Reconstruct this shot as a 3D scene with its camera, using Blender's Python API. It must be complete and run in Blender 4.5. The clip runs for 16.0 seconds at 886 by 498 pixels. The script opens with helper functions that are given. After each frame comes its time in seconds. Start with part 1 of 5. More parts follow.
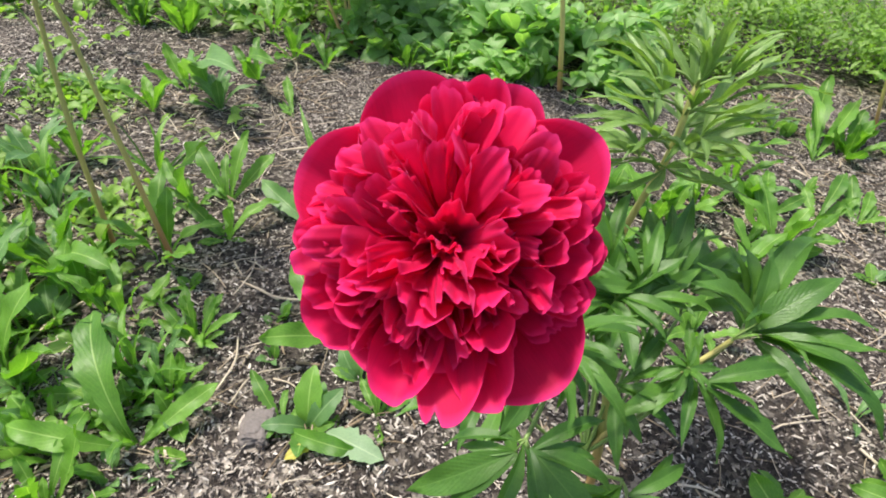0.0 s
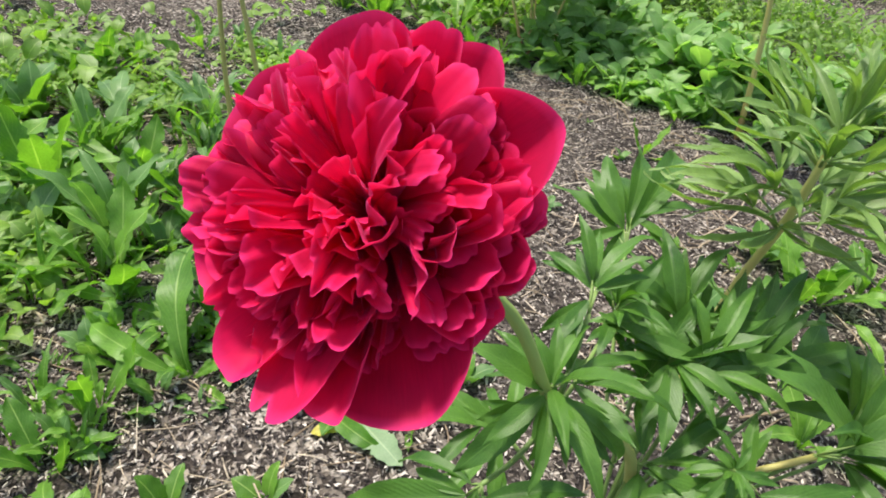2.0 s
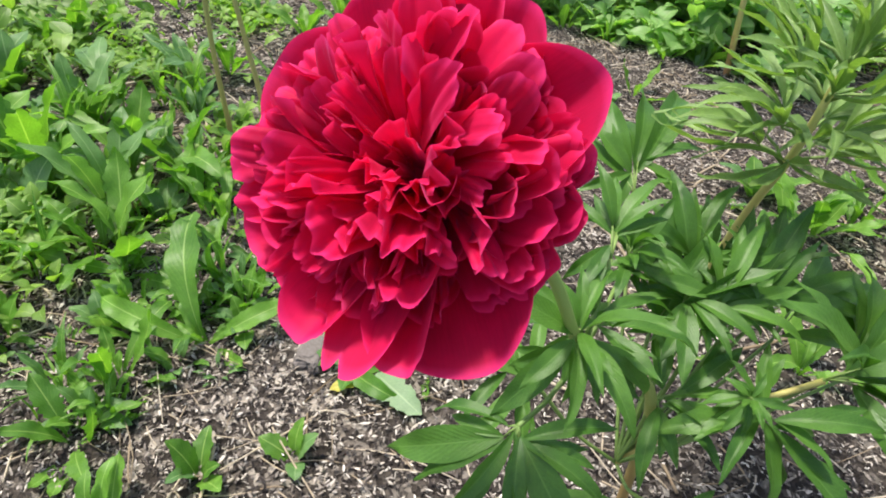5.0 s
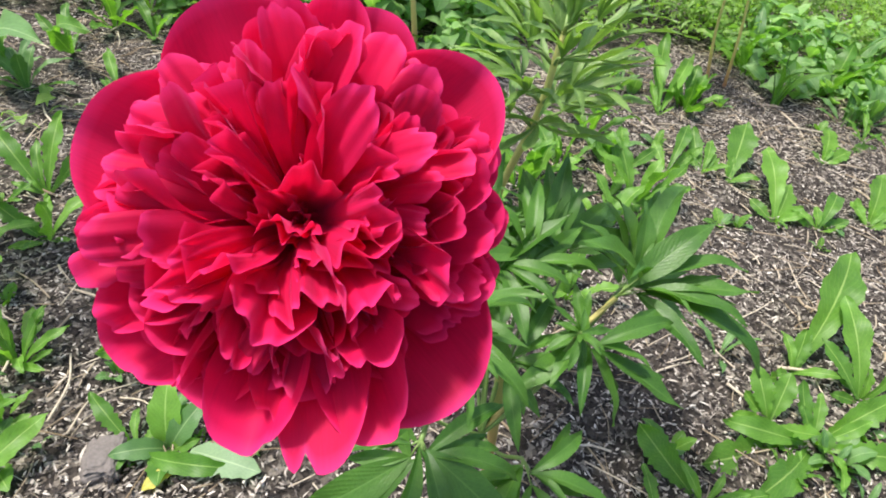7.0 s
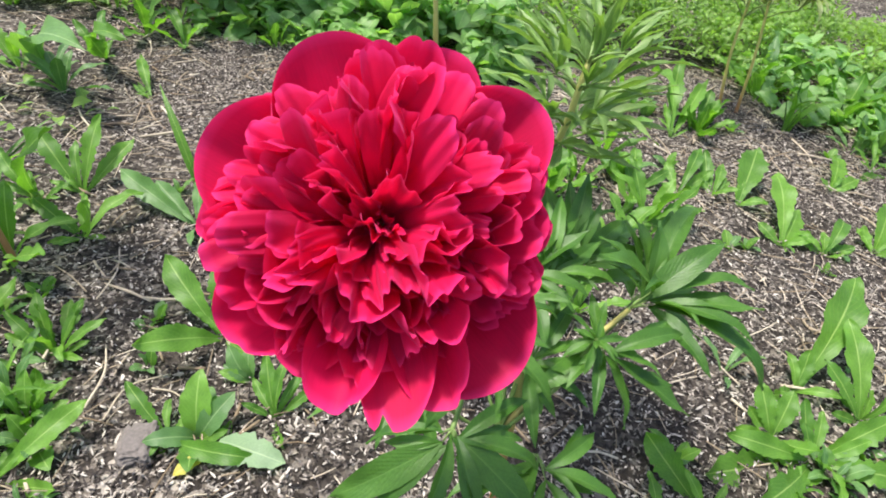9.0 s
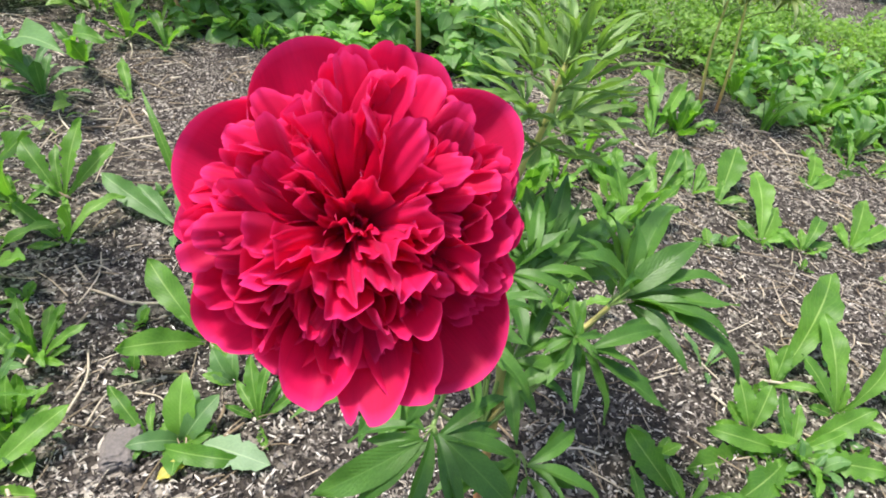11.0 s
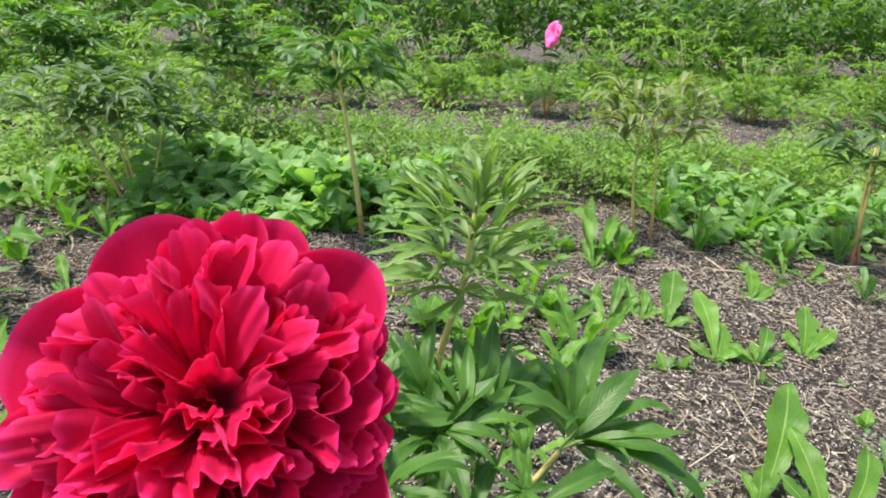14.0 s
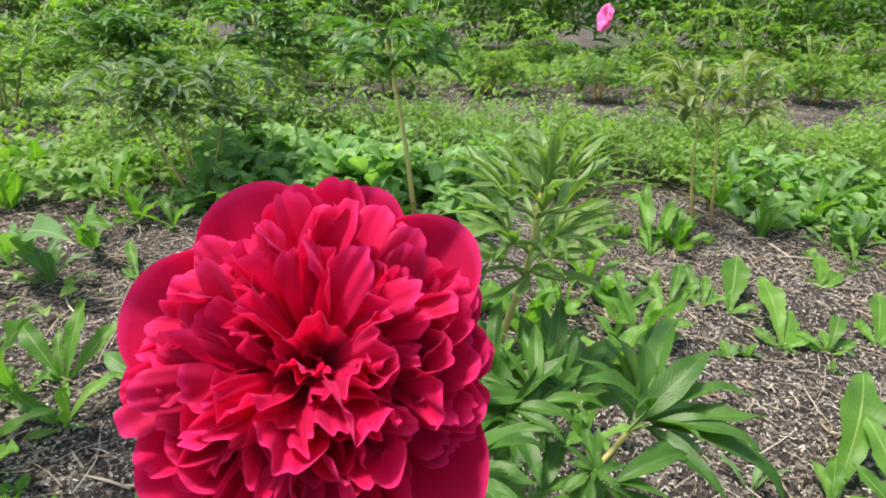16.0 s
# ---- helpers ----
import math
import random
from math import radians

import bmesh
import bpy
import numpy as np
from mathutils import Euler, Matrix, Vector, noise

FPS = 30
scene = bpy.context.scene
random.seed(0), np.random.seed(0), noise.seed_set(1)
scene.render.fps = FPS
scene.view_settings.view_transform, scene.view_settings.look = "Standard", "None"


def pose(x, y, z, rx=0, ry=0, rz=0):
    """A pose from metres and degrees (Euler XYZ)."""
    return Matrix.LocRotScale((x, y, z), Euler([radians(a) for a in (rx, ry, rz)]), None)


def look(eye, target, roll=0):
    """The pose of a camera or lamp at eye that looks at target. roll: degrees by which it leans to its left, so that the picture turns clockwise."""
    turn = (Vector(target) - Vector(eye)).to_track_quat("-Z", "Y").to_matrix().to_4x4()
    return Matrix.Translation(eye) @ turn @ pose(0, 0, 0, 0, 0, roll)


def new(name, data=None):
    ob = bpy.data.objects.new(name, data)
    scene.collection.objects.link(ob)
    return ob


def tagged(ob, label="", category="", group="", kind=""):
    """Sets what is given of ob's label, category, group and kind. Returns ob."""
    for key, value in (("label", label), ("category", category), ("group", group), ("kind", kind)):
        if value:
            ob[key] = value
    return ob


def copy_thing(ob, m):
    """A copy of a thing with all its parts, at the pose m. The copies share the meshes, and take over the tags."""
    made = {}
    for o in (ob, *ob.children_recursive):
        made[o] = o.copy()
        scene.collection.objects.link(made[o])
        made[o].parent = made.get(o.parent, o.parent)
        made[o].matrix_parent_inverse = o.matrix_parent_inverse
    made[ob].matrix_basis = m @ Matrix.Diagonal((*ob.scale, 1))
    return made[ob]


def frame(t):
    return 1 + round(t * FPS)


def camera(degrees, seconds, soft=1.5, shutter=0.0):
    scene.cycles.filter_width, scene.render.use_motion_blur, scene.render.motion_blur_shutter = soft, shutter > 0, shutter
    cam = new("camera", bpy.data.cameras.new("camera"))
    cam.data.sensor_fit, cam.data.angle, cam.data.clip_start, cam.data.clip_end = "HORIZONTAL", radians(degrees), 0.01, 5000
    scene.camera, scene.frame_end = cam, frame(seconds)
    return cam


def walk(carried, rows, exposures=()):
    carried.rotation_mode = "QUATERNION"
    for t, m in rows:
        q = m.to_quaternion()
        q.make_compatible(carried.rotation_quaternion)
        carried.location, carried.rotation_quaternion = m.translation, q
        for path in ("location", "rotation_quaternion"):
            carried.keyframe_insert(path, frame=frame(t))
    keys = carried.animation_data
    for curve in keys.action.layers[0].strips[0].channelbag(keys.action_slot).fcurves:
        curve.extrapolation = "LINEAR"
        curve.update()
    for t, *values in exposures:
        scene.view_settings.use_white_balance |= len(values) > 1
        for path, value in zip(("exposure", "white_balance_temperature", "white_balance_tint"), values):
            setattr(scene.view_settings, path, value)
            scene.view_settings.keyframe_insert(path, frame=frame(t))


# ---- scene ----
# ---- camera and walk ----
PATH = [
    (0, (0.0739, -0.2025, 0.7492), (-0.0429, 0.1901, 0.4624), 3.23),
    (0.5, (0.0726, -0.2037, 0.7425), (-0.0448, 0.1884, 0.4554), 3.97),
    (1, (0.1023, -0.1787, 0.7335), (-0.0504, 0.1980, 0.4424), 9.66),
    (1.5, (0.1375, -0.1627, 0.7295), (-0.0917, 0.1955, 0.4666), 9.27),
    (2, (0.1563, -0.1177, 0.7136), (-0.0756, 0.2221, 0.4293), 6.95),
    (2.5, (0.1446, -0.1119, 0.7297), (-0.1056, 0.2017, 0.4313), 6.08),
    (3, (0.1607, -0.1125, 0.7330), (-0.0919, 0.1840, 0.4195), 7.80),
    (3.2, (0.1617, -0.1121, 0.7330), (-0.0990, 0.1764, 0.4187), 7.19),
    (5.3, (0.1243, -0.1537, 0.7169), (-0.0546, 0.1971, 0.4089), 3.94),
    (5.5, (0.1046, -0.1683, 0.7222), (-0.0122, 0.2409, 0.4597), 6.72),
    (6, (0.0834, -0.1616, 0.7080), (0.0537, 0.2735, 0.4634), 5.53),
    (6.5, (0.0662, -0.1541, 0.7111), (0.0644, 0.2752, 0.4549), 7.04),
    (7, (0.0616, -0.1445, 0.7089), (0.0515, 0.2582, 0.4128), 6.88),
    (7.5, (0.0558, -0.1526, 0.7169), (0.0306, 0.2381, 0.4059), 5.70),
    (8, (0.0474, -0.1700, 0.7290), (0.0226, 0.2306, 0.4309), 7.45),
    (10.3, (0.0407, -0.1903, 0.7293), (0.0271, 0.2195, 0.4432), 8.49),
    (10.5, (0.0423, -0.1910, 0.7305), (0.0292, 0.2178, 0.4429), 8.47),
    (11, (0.0479, -0.1914, 0.7330), (0.0417, 0.2185, 0.4468), 8.72),
    (11.5, (0.0460, -0.1955, 0.7320), (0.0416, 0.2173, 0.4498), 8.87),
    (12, (0.0462, -0.1981, 0.7375), (0.0382, 0.2147, 0.4555), 8.33),
    (12.5, (0.0577, -0.1848, 0.7284), (0.0499, 0.2295, 0.4487), 7.80),
    (13, (0.0659, -0.1744, 0.7263), (0.0403, 0.2381, 0.4449), 5.55),
    (13.5, (0.0888, -0.1753, 0.7449), (0.1055, 0.2868, 0.5547), 3.59),
    (14, (0.0923, -0.1748, 0.7318), (0.1010, 0.2932, 0.5558), 2.75),
    (14.5, (0.0804, -0.1813, 0.7278), (0.0947, 0.2890, 0.5585), 3.08),
    (15, (0.0833, -0.1879, 0.7318), (0.0865, 0.2808, 0.5579), 2.46),
    (15.5, (0.0939, -0.1679, 0.7396), (0.0993, 0.2975, 0.5569), 0.64),
    (16, (0.0719, -0.1805, 0.7210), (0.0428, 0.2833, 0.5364), 0.92),
]
cam = camera(71.669, 16.0, soft=1.9)
walk(cam, [(t, look(eye, target, roll)) for t, eye, target, roll in PATH],
     exposures=[(0, 0.80, 6700, 10), (3.2, 0.71, 6850, 10), (6, 0.81, 6600, 10), (8, 0.87, 6550, 10), (10.3, 0.87, 6500, 10), (12, 0.85, 6450, 10), (13, 0.86, 6600, 10), (14, 0.79, 6700, 10), (16, 0.71, 6750, 10)])

# ---- daylight: high hazy sun, bright sky ----
SUN_FROM = Vector((-0.32, -0.02, 0.91)).normalized()
world = bpy.data.worlds.new("sky")
scene.world = world
world.use_nodes = True
wt = world.node_tree
sky = wt.nodes.new("ShaderNodeTexSky")
sky.sky_type = "NISHITA"
sky.sun_disc = False
sky.sun_elevation = math.asin(SUN_FROM.z)
sky.sun_rotation = math.atan2(SUN_FROM.x, SUN_FROM.y)
sky.air_density, sky.dust_density = 1.0, 3.0
wt.links.new(sky.outputs[0], wt.nodes["Background"].inputs[0])
wt.nodes["Background"].inputs[1].default_value = 0.15
sun = new("sun", bpy.data.lights.new("sun", "SUN"))
sun.data.energy, sun.data.angle, sun.data.color = 3.3, radians(6), (1.0, 0.955, 0.88)
sun.matrix_world = look(SUN_FROM * 20, (0, 0, 0))


# ---- materials ----
def shader(name):
    m = bpy.data.materials.new(name)
    m.use_nodes = True
    return m, m.node_tree.nodes, m.node_tree.links, m.node_tree.nodes["Principled BSDF"]


def ramp(nodes, links, source, stops, mode="LINEAR"):
    r = nodes.new("ShaderNodeValToRGB")
    r.color_ramp.interpolation = mode
    while len(r.color_ramp.elements) < len(stops):
        r.color_ramp.elements.new(0.5)
    for e, (p, c) in zip(r.color_ramp.elements, stops):
        e.position, e.color = p, (*c, 1)
    links.new(source, r.inputs[0])
    return r.outputs[0]


def mixed(nodes, links, kind, factor, a, b):
    x = nodes.new("ShaderNodeMix")
    x.data_type, x.blend_type = "RGBA", kind
    for slot, v in ((0, factor), (6, a), (7, b)):
        if isinstance(v, (int, float)):
            x.inputs[slot].default_value = v
        elif isinstance(v, tuple):
            x.inputs[slot].default_value = (*v, 1)
        else:
            links.new(v, x.inputs[slot])
    return x.outputs[2]


def calc(nodes, links, kind, a, b=0.0, c=None):
    x = nodes.new("ShaderNodeMath")
    x.operation = kind
    for i, v in enumerate((a, b, c)):
        if v is None:
            continue
        if isinstance(v, (int, float)):
            x.inputs[i].default_value = v
        else:
            links.new(v, x.inputs[i])
    return x.outputs[0]


def noisy(nodes, links, scale, detail=4, coords="Object", stretch=None, rough=0.55):
    n = nodes.new("ShaderNodeTexNoise")
    n.inputs["Scale"].default_value, n.inputs["Detail"].default_value, n.inputs["Roughness"].default_value = scale, detail, rough
    c = nodes.new("ShaderNodeTexCoord").outputs[coords]
    if stretch:
        m = nodes.new("ShaderNodeMapping")
        m.inputs["Scale"].default_value = stretch
        links.new(c, m.inputs[0])
        c = m.outputs[0]
    links.new(c, n.inputs["Vector"])
    return n.outputs[0]


def leaf_material(name, dark, light, rib, rough=0.45, through_light=0.3, islands=False, veins=14, scale=3.0, ribs=0.5):
    """Green leaf: two-scale colour variation, pale midrib and side veins from the UVs, light shining through."""
    m, nodes, links, bsdf = shader(name)
    uv = nodes.new("ShaderNodeSeparateXYZ")
    links.new(nodes.new("ShaderNodeTexCoord").outputs["UV"], uv.inputs[0])
    off = calc(nodes, links, "ABSOLUTE", calc(nodes, links, "SUBTRACT", uv.outputs[0], 0.5))
    if islands:
        rnd = nodes.new("ShaderNodeNewGeometry").outputs["Random Per Island"]
    else:
        rnd = nodes.new("ShaderNodeObjectInfo").outputs["Random"]
    big = noisy(nodes, links, scale)
    fine = noisy(nodes, links, 40, 3)
    f = calc(nodes, links, "ADD", calc(nodes, links, "MULTIPLY", rnd, 0.55), calc(nodes, links, "MULTIPLY_ADD", big, 0.9, -0.2))
    col = ramp(nodes, links, f, [(0.0, dark), (1.0, light)])
    col = mixed(nodes, links, "MULTIPLY", 0.35, col, ramp(nodes, links, fine, [(0.3, (0.6, 0.6, 0.55)), (0.7, (1.1, 1.1, 1.0))]))
    ribmask = ramp(nodes, links, off, [(0.01, (1, 1, 1)), (0.035, (0, 0, 0))])
    col = mixed(nodes, links, "MIX", calc(nodes, links, "MULTIPLY", ribmask, ribs), col, rib)
    wave = calc(nodes, links, "SINE", calc(nodes, links, "MULTIPLY", calc(nodes, links, "SUBTRACT", uv.outputs[1], calc(nodes, links, "MULTIPLY", off, 0.55)), veins * 6.28))
    vein = ramp(nodes, links, wave, [(0.86, (0, 0, 0)), (1.0, (1, 1, 1))])
    col = mixed(nodes, links, "MIX", calc(nodes, links, "MULTIPLY", vein, 0.10), col, rib)
    links.new(col, bsdf.inputs["Base Color"])
    bsdf.inputs["Roughness"].default_value = rough
    bsdf.inputs["Specular IOR Level"].default_value = 0.4
    bump = nodes.new("ShaderNodeBump")
    bump.inputs["Strength"].default_value, bump.inputs["Distance"].default_value = 0.16, 0.004
    h = calc(nodes, links, "ADD", calc(nodes, links, "MULTIPLY", wave, -0.14), calc(nodes, links, "ADD", calc(nodes, links, "MULTIPLY", ribmask, -1.0), fine))
    links.new(h, bump.inputs["Height"])
    links.new(bump.outputs[0], bsdf.inputs["Normal"])
    tr = nodes.new("ShaderNodeBsdfTranslucent")
    links.new(mixed(nodes, links, "MULTIPLY", 1.0, col, (1.6, 1.8, 0.6)), tr.inputs[0])
    sh = nodes.new("ShaderNodeMixShader")
    sh.inputs[0].default_value = through_light
    links.new(bsdf.outputs[0], sh.inputs[1])
    links.new(tr.outputs[0], sh.inputs[2])
    links.new(sh.outputs[0], nodes["Material Output"].inputs[0])
    return m


def petal_material(name, deep, bright, sheen, rim=(0.90, 0.075, 0.34)):
    m, nodes, links, bsdf = shader(name)
    rnd = nodes.new("ShaderNodeObjectInfo").outputs["Random"]
    streak = noisy(nodes, links, 9, 4, "UV", (6.0, 0.5, 1.0))
    blot = noisy(nodes, links, 2.5)
    f = calc(nodes, links, "ADD", calc(nodes, links, "MULTIPLY", rnd, 0.35), calc(nodes, links, "ADD", calc(nodes, links, "MULTIPLY", streak, 0.22), calc(nodes, links, "MULTIPLY", blot, 0.6)))
    col = ramp(nodes, links, f, [(0.2, deep), (0.85, bright)])
    uv = nodes.new("ShaderNodeSeparateXYZ")
    links.new(nodes.new("ShaderNodeTexCoord").outputs["UV"], uv.inputs[0])
    off = calc(nodes, links, "MULTIPLY", calc(nodes, links, "ABSOLUTE", calc(nodes, links, "SUBTRACT", uv.outputs[0], 0.5)), 2.0)
    edge = calc(nodes, links, "MAXIMUM", calc(nodes, links, "MULTIPLY", off, uv.outputs[1]), uv.outputs[1])
    # paler pink margin, with the light caught by thin edges painted into it
    col = mixed(nodes, links, "MIX", ramp(nodes, links, edge, [(0.6, (0, 0, 0)), (0.93, (0.12, 0.12, 0.12)), (1.0, (0.62, 0.62, 0.62))]), col, rim)
    links.new(col, bsdf.inputs["Base Color"])
    bsdf.inputs["Roughness"].default_value = 0.6
    bsdf.inputs["Specular IOR Level"].default_value = 0.14
    bsdf.inputs["Sheen Weight"].default_value = 0.28
    bsdf.inputs["Sheen Roughness"].default_value = 0.4
    bsdf.inputs["Sheen Tint"].default_value = (*sheen, 1)
    bump = nodes.new("ShaderNodeBump")
    bump.inputs["Strength"].default_value, bump.inputs["Distance"].default_value = 0.12, 0.002
    links.new(streak, bump.inputs["Height"])
    links.new(bump.outputs[0], bsdf.inputs["Normal"])
    tr = nodes.new("ShaderNodeBsdfTranslucent")
    links.new(mixed(nodes, links, "MULTIPLY", 1.0, col, (1.5, 1.0, 0.9)), tr.inputs[0])
    sh = nodes.new("ShaderNodeMixShader")
    sh.inputs[0].default_value = 0.33
    links.new(bsdf.outputs[0], sh.inputs[1])
    links.new(tr.outputs[0], sh.inputs[2])
    links.new(sh.outputs[0], nodes["Material Output"].inputs[0])
    return m


def stem_material(name, low, high, top, z0, z1):
    """Stem whose own colour changes along its length: reddish at the foot, green or yellow above."""
    m, nodes, links, bsdf = shader(name)
    sep = nodes.new("ShaderNodeSeparateXYZ")
    links.new(nodes.new("ShaderNodeTexCoord").outputs["Object"], sep.inputs[0])
    n = noisy(nodes, links, 30, 4, "Object", (1, 1, 0.3))
    h = calc(nodes, links, "ADD", calc(nodes, links, "MULTIPLY_ADD", sep.outputs[2], 1 / (z1 - z0), -z0 / (z1 - z0)), calc(nodes, links, "MULTIPLY_ADD", n, 0.5, -0.25))
    col = ramp(nodes, links, h, [(0.0, low), (0.45, high), (1.0, top)])
    links.new(col, bsdf.inputs["Base Color"])
    bsdf.inputs["Roughness"].default_value = 0.5
    bump = nodes.new("ShaderNodeBump")
    bump.inputs["Strength"].default_value, bump.inputs["Distance"].default_value = 0.3, 0.002
    links.new(n, bump.inputs["Height"])
    links.new(bump.outputs[0], bsdf.inputs["Normal"])
    return m


def soil_material():
    m, nodes, links, bsdf = shader("soil with husks")
    a, b, c = noisy(nodes, links, 3.0, 6), noisy(nodes, links, 38, 8, rough=0.7), noisy(nodes, links, 0.9, 3)
    vor = nodes.new("ShaderNodeTexVoronoi")
    vor.inputs["Scale"].default_value = 110
    links.new(nodes.new("ShaderNodeTexCoord").outputs["Object"], vor.inputs["Vector"])
    base = ramp(nodes, links, b, [(0.25, (0.014, 0.012, 0.0105)), (0.55, (0.05, 0.043, 0.037)), (0.8, (0.13, 0.113, 0.098))])
    husk = nodes.new("ShaderNodeSeparateColor")
    links.new(vor.outputs["Color"], husk.inputs[0])
    hcol = ramp(nodes, links, husk.outputs[0], [(0.0, (0.02, 0.017, 0.015)), (0.5, (0.085, 0.073, 0.063)), (0.78, (0.25, 0.22, 0.185)), (1.0, (0.6, 0.55, 0.47))])
    col = mixed(nodes, links, "MIX", ramp(nodes, links, a, [(0.35, (0.15, 0.15, 0.15)), (0.6, (0.85, 0.85, 0.85))]), base, hcol)
    col = mixed(nodes, links, "MULTIPLY", 0.5, col, ramp(nodes, links, c, [(0.3, (0.65, 0.62, 0.6)), (0.7, (1.15, 1.12, 1.1))]))
    links.new(col, bsdf.inputs["Base Color"])
    bsdf.inputs["Roughness"].default_value = 0.95
    bsdf.inputs["Specular IOR Level"].default_value = 0.15
    bump = nodes.new("ShaderNodeBump")
    bump.inputs["Strength"].default_value, bump.inputs["Distance"].default_value = 0.9, 0.012
    links.new(calc(nodes, links, "ADD", b, calc(nodes, links, "MULTIPLY", vor.outputs["Distance"], 0.6)), bump.inputs["Height"])
    links.new(bump.outputs[0], bsdf.inputs["Normal"])
    return m


def island_material(name, stops, rough=0.85):
    m, nodes, links, bsdf = shader(name)
    rnd = nodes.new("ShaderNodeNewGeometry").outputs["Random Per Island"]
    col = ramp(nodes, links, rnd, stops)
    col = mixed(nodes, links, "MULTIPLY", 0.5, col, ramp(nodes, links, noisy(nodes, links, 260, 3), [(0.3, (0.55, 0.55, 0.55)), (0.7, (1.1, 1.1, 1.1))]))
    links.new(col, bsdf.inputs["Base Color"])
    bsdf.inputs["Roughness"].default_value = rough
    bsdf.inputs["Specular IOR Level"].default_value = 0.25
    return m


PETAL = petal_material("crimson petal", (0.27, 0.0007, 0.018), (0.80, 0.004, 0.088), (1.0, 0.25, 0.7), (0.88, 0.05, 0.27))
PINK = petal_material("pink petal", (0.84, 0.13, 0.52), (0.95, 0.30, 0.72), (1.0, 0.6, 0.9), (0.95, 0.55, 0.86))
PEONY = leaf_material("peony leaf", (0.028, 0.098, 0.015), (0.112, 0.255, 0.04), (0.17, 0.32, 0.08), 0.40, ribs=0.35)
SHOOT = leaf_material("pale peony leaf", (0.10, 0.19, 0.05), (0.25, 0.39, 0.115), (0.34, 0.46, 0.19), 0.42)
DARKPEONY = leaf_material("dusky peony leaf", (0.045, 0.10, 0.038), (0.14, 0.235, 0.085), (0.3, 0.4, 0.16), 0.45)
OLIVE = leaf_material("olive peony leaf", (0.10, 0.15, 0.045), (0.26, 0.33, 0.12), (0.36, 0.42, 0.2), 0.42)
WEED = leaf_material("fresh weed leaf", (0.05, 0.155, 0.022), (0.19, 0.39, 0.055), (0.45, 0.62, 0.2), 0.45, 0.4)
BLUEWEED = leaf_material("blue-green weed leaf", (0.06, 0.16, 0.05), (0.17, 0.32, 0.10), (0.38, 0.52, 0.26), 0.45, 0.35)
COVER = leaf_material("chickweed leaf", (0.085, 0.185, 0.035), (0.27, 0.44, 0.085), (0.38, 0.52, 0.16), 0.45, 0.4, True)
BLUECOVER = leaf_material("soft broad leaf", (0.13, 0.28, 0.085), (0.31, 0.50, 0.18), (0.44, 0.58, 0.27), 0.45, 0.42, True)
FARLEAF = leaf_material("distant leaf", (0.08, 0.17, 0.035), (0.25, 0.41, 0.09), (0.36, 0.52, 0.16), 0.45, 0.45, True)
HEDGE = leaf_material("hedge leaf", (0.04, 0.11, 0.02), (0.14, 0.28, 0.05), (0.26, 0.4, 0.12), 0.5, 0.35, True)
WITHERED = leaf_material("withered leaf", (0.30, 0.20, 0.03), (0.55, 0.52, 0.10), (0.6, 0.6, 0.25), 0.55, 0.3, scale=40.0)
PALELEAF = leaf_material("pale leaf underside", (0.20, 0.32, 0.17), (0.33, 0.46, 0.28), (0.45, 0.56, 0.36), 0.55, 0.3)
STEM = stem_material("peony stem", (0.40, 0.16, 0.07), (0.36, 0.36, 0.10), (0.30, 0.42, 0.11), 0.0, 0.5)
YSTEM = stem_material("yellow stem", (0.40, 0.17, 0.08), (0.55, 0.47, 0.13), (0.56, 0.54, 0.17), 0.0, 0.25)
REDSTEM = stem_material("reddish stem", (0.44, 0.16, 0.09), (0.50, 0.40, 0.13), (0.46, 0.44, 0.14), 0.0, 0.35)
PETIOLE = stem_material("petiole", (0.13, 0.22, 0.05), (0.16, 0.26, 0.06), (0.18, 0.28, 0.07), 0.0, 0.5)
SOIL = soil_material()
HUSK = island_material("seed husks", [(0.0, (0.012, 0.010, 0.0095)), (0.32, (0.045, 0.037, 0.034)), (0.55, (0.14, 0.12, 0.106)), (0.74, (0.33, 0.29, 0.25)), (0.9, (0.52, 0.47, 0.40)), (1.0, (0.70, 0.65, 0.58))])
STRAW = island_material("dry straw", [(0.0, (0.22, 0.16, 0.10)), (0.5, (0.42, 0.34, 0.24)), (1.0, (0.68, 0.6, 0.47))])
TWIG = island_material("bleached stalk", [(0.0, (0.45, 0.38, 0.28)), (1.0, (0.58, 0.50, 0.38))])
CLOD = island_material("grey soil clod", [(0.0, (0.17, 0.15, 0.137)), (1.0, (0.19, 0.168, 0.153))], 0.95)


# ---- building helpers ----
def gh(x, y):
    """Height of the ground: gentle lumps, flattening far off."""
    k = 1.0 / (1.0 + 0.02 * (x * x + y * y))
    return k * (0.020 * noise.noise((x * 1.6, y * 1.6, 3.1)) + 0.009 * noise.noise((x * 6.5, y * 6.5, 7.7)))


def mesh_of(name, verts, faces, material, uvs=None, smooth=True):
    me = bpy.data.meshes.new(name)
    me.from_pydata([tuple(v) for v in verts], [], faces)
    if uvs is not None:
        layer = me.uv_layers.new(name="UVMap")
        idx = np.empty(len(me.loops), dtype=np.int32)
        me.loops.foreach_get("vertex_index", idx)
        layer.data.foreach_set("uv", np.asarray(uvs, dtype=np.float32)[idx].ravel())
    me.materials.append(material)
    if smooth:
        me.polygons.foreach_set("use_smooth", [True] * len(me.polygons))
    me.update()
    return me


def part(name, data, parent, label="", m=None):
    ob = new(name, data)
    ob.parent = parent
    if m is not None:
        ob.matrix_basis = m
    return tagged(ob, label)


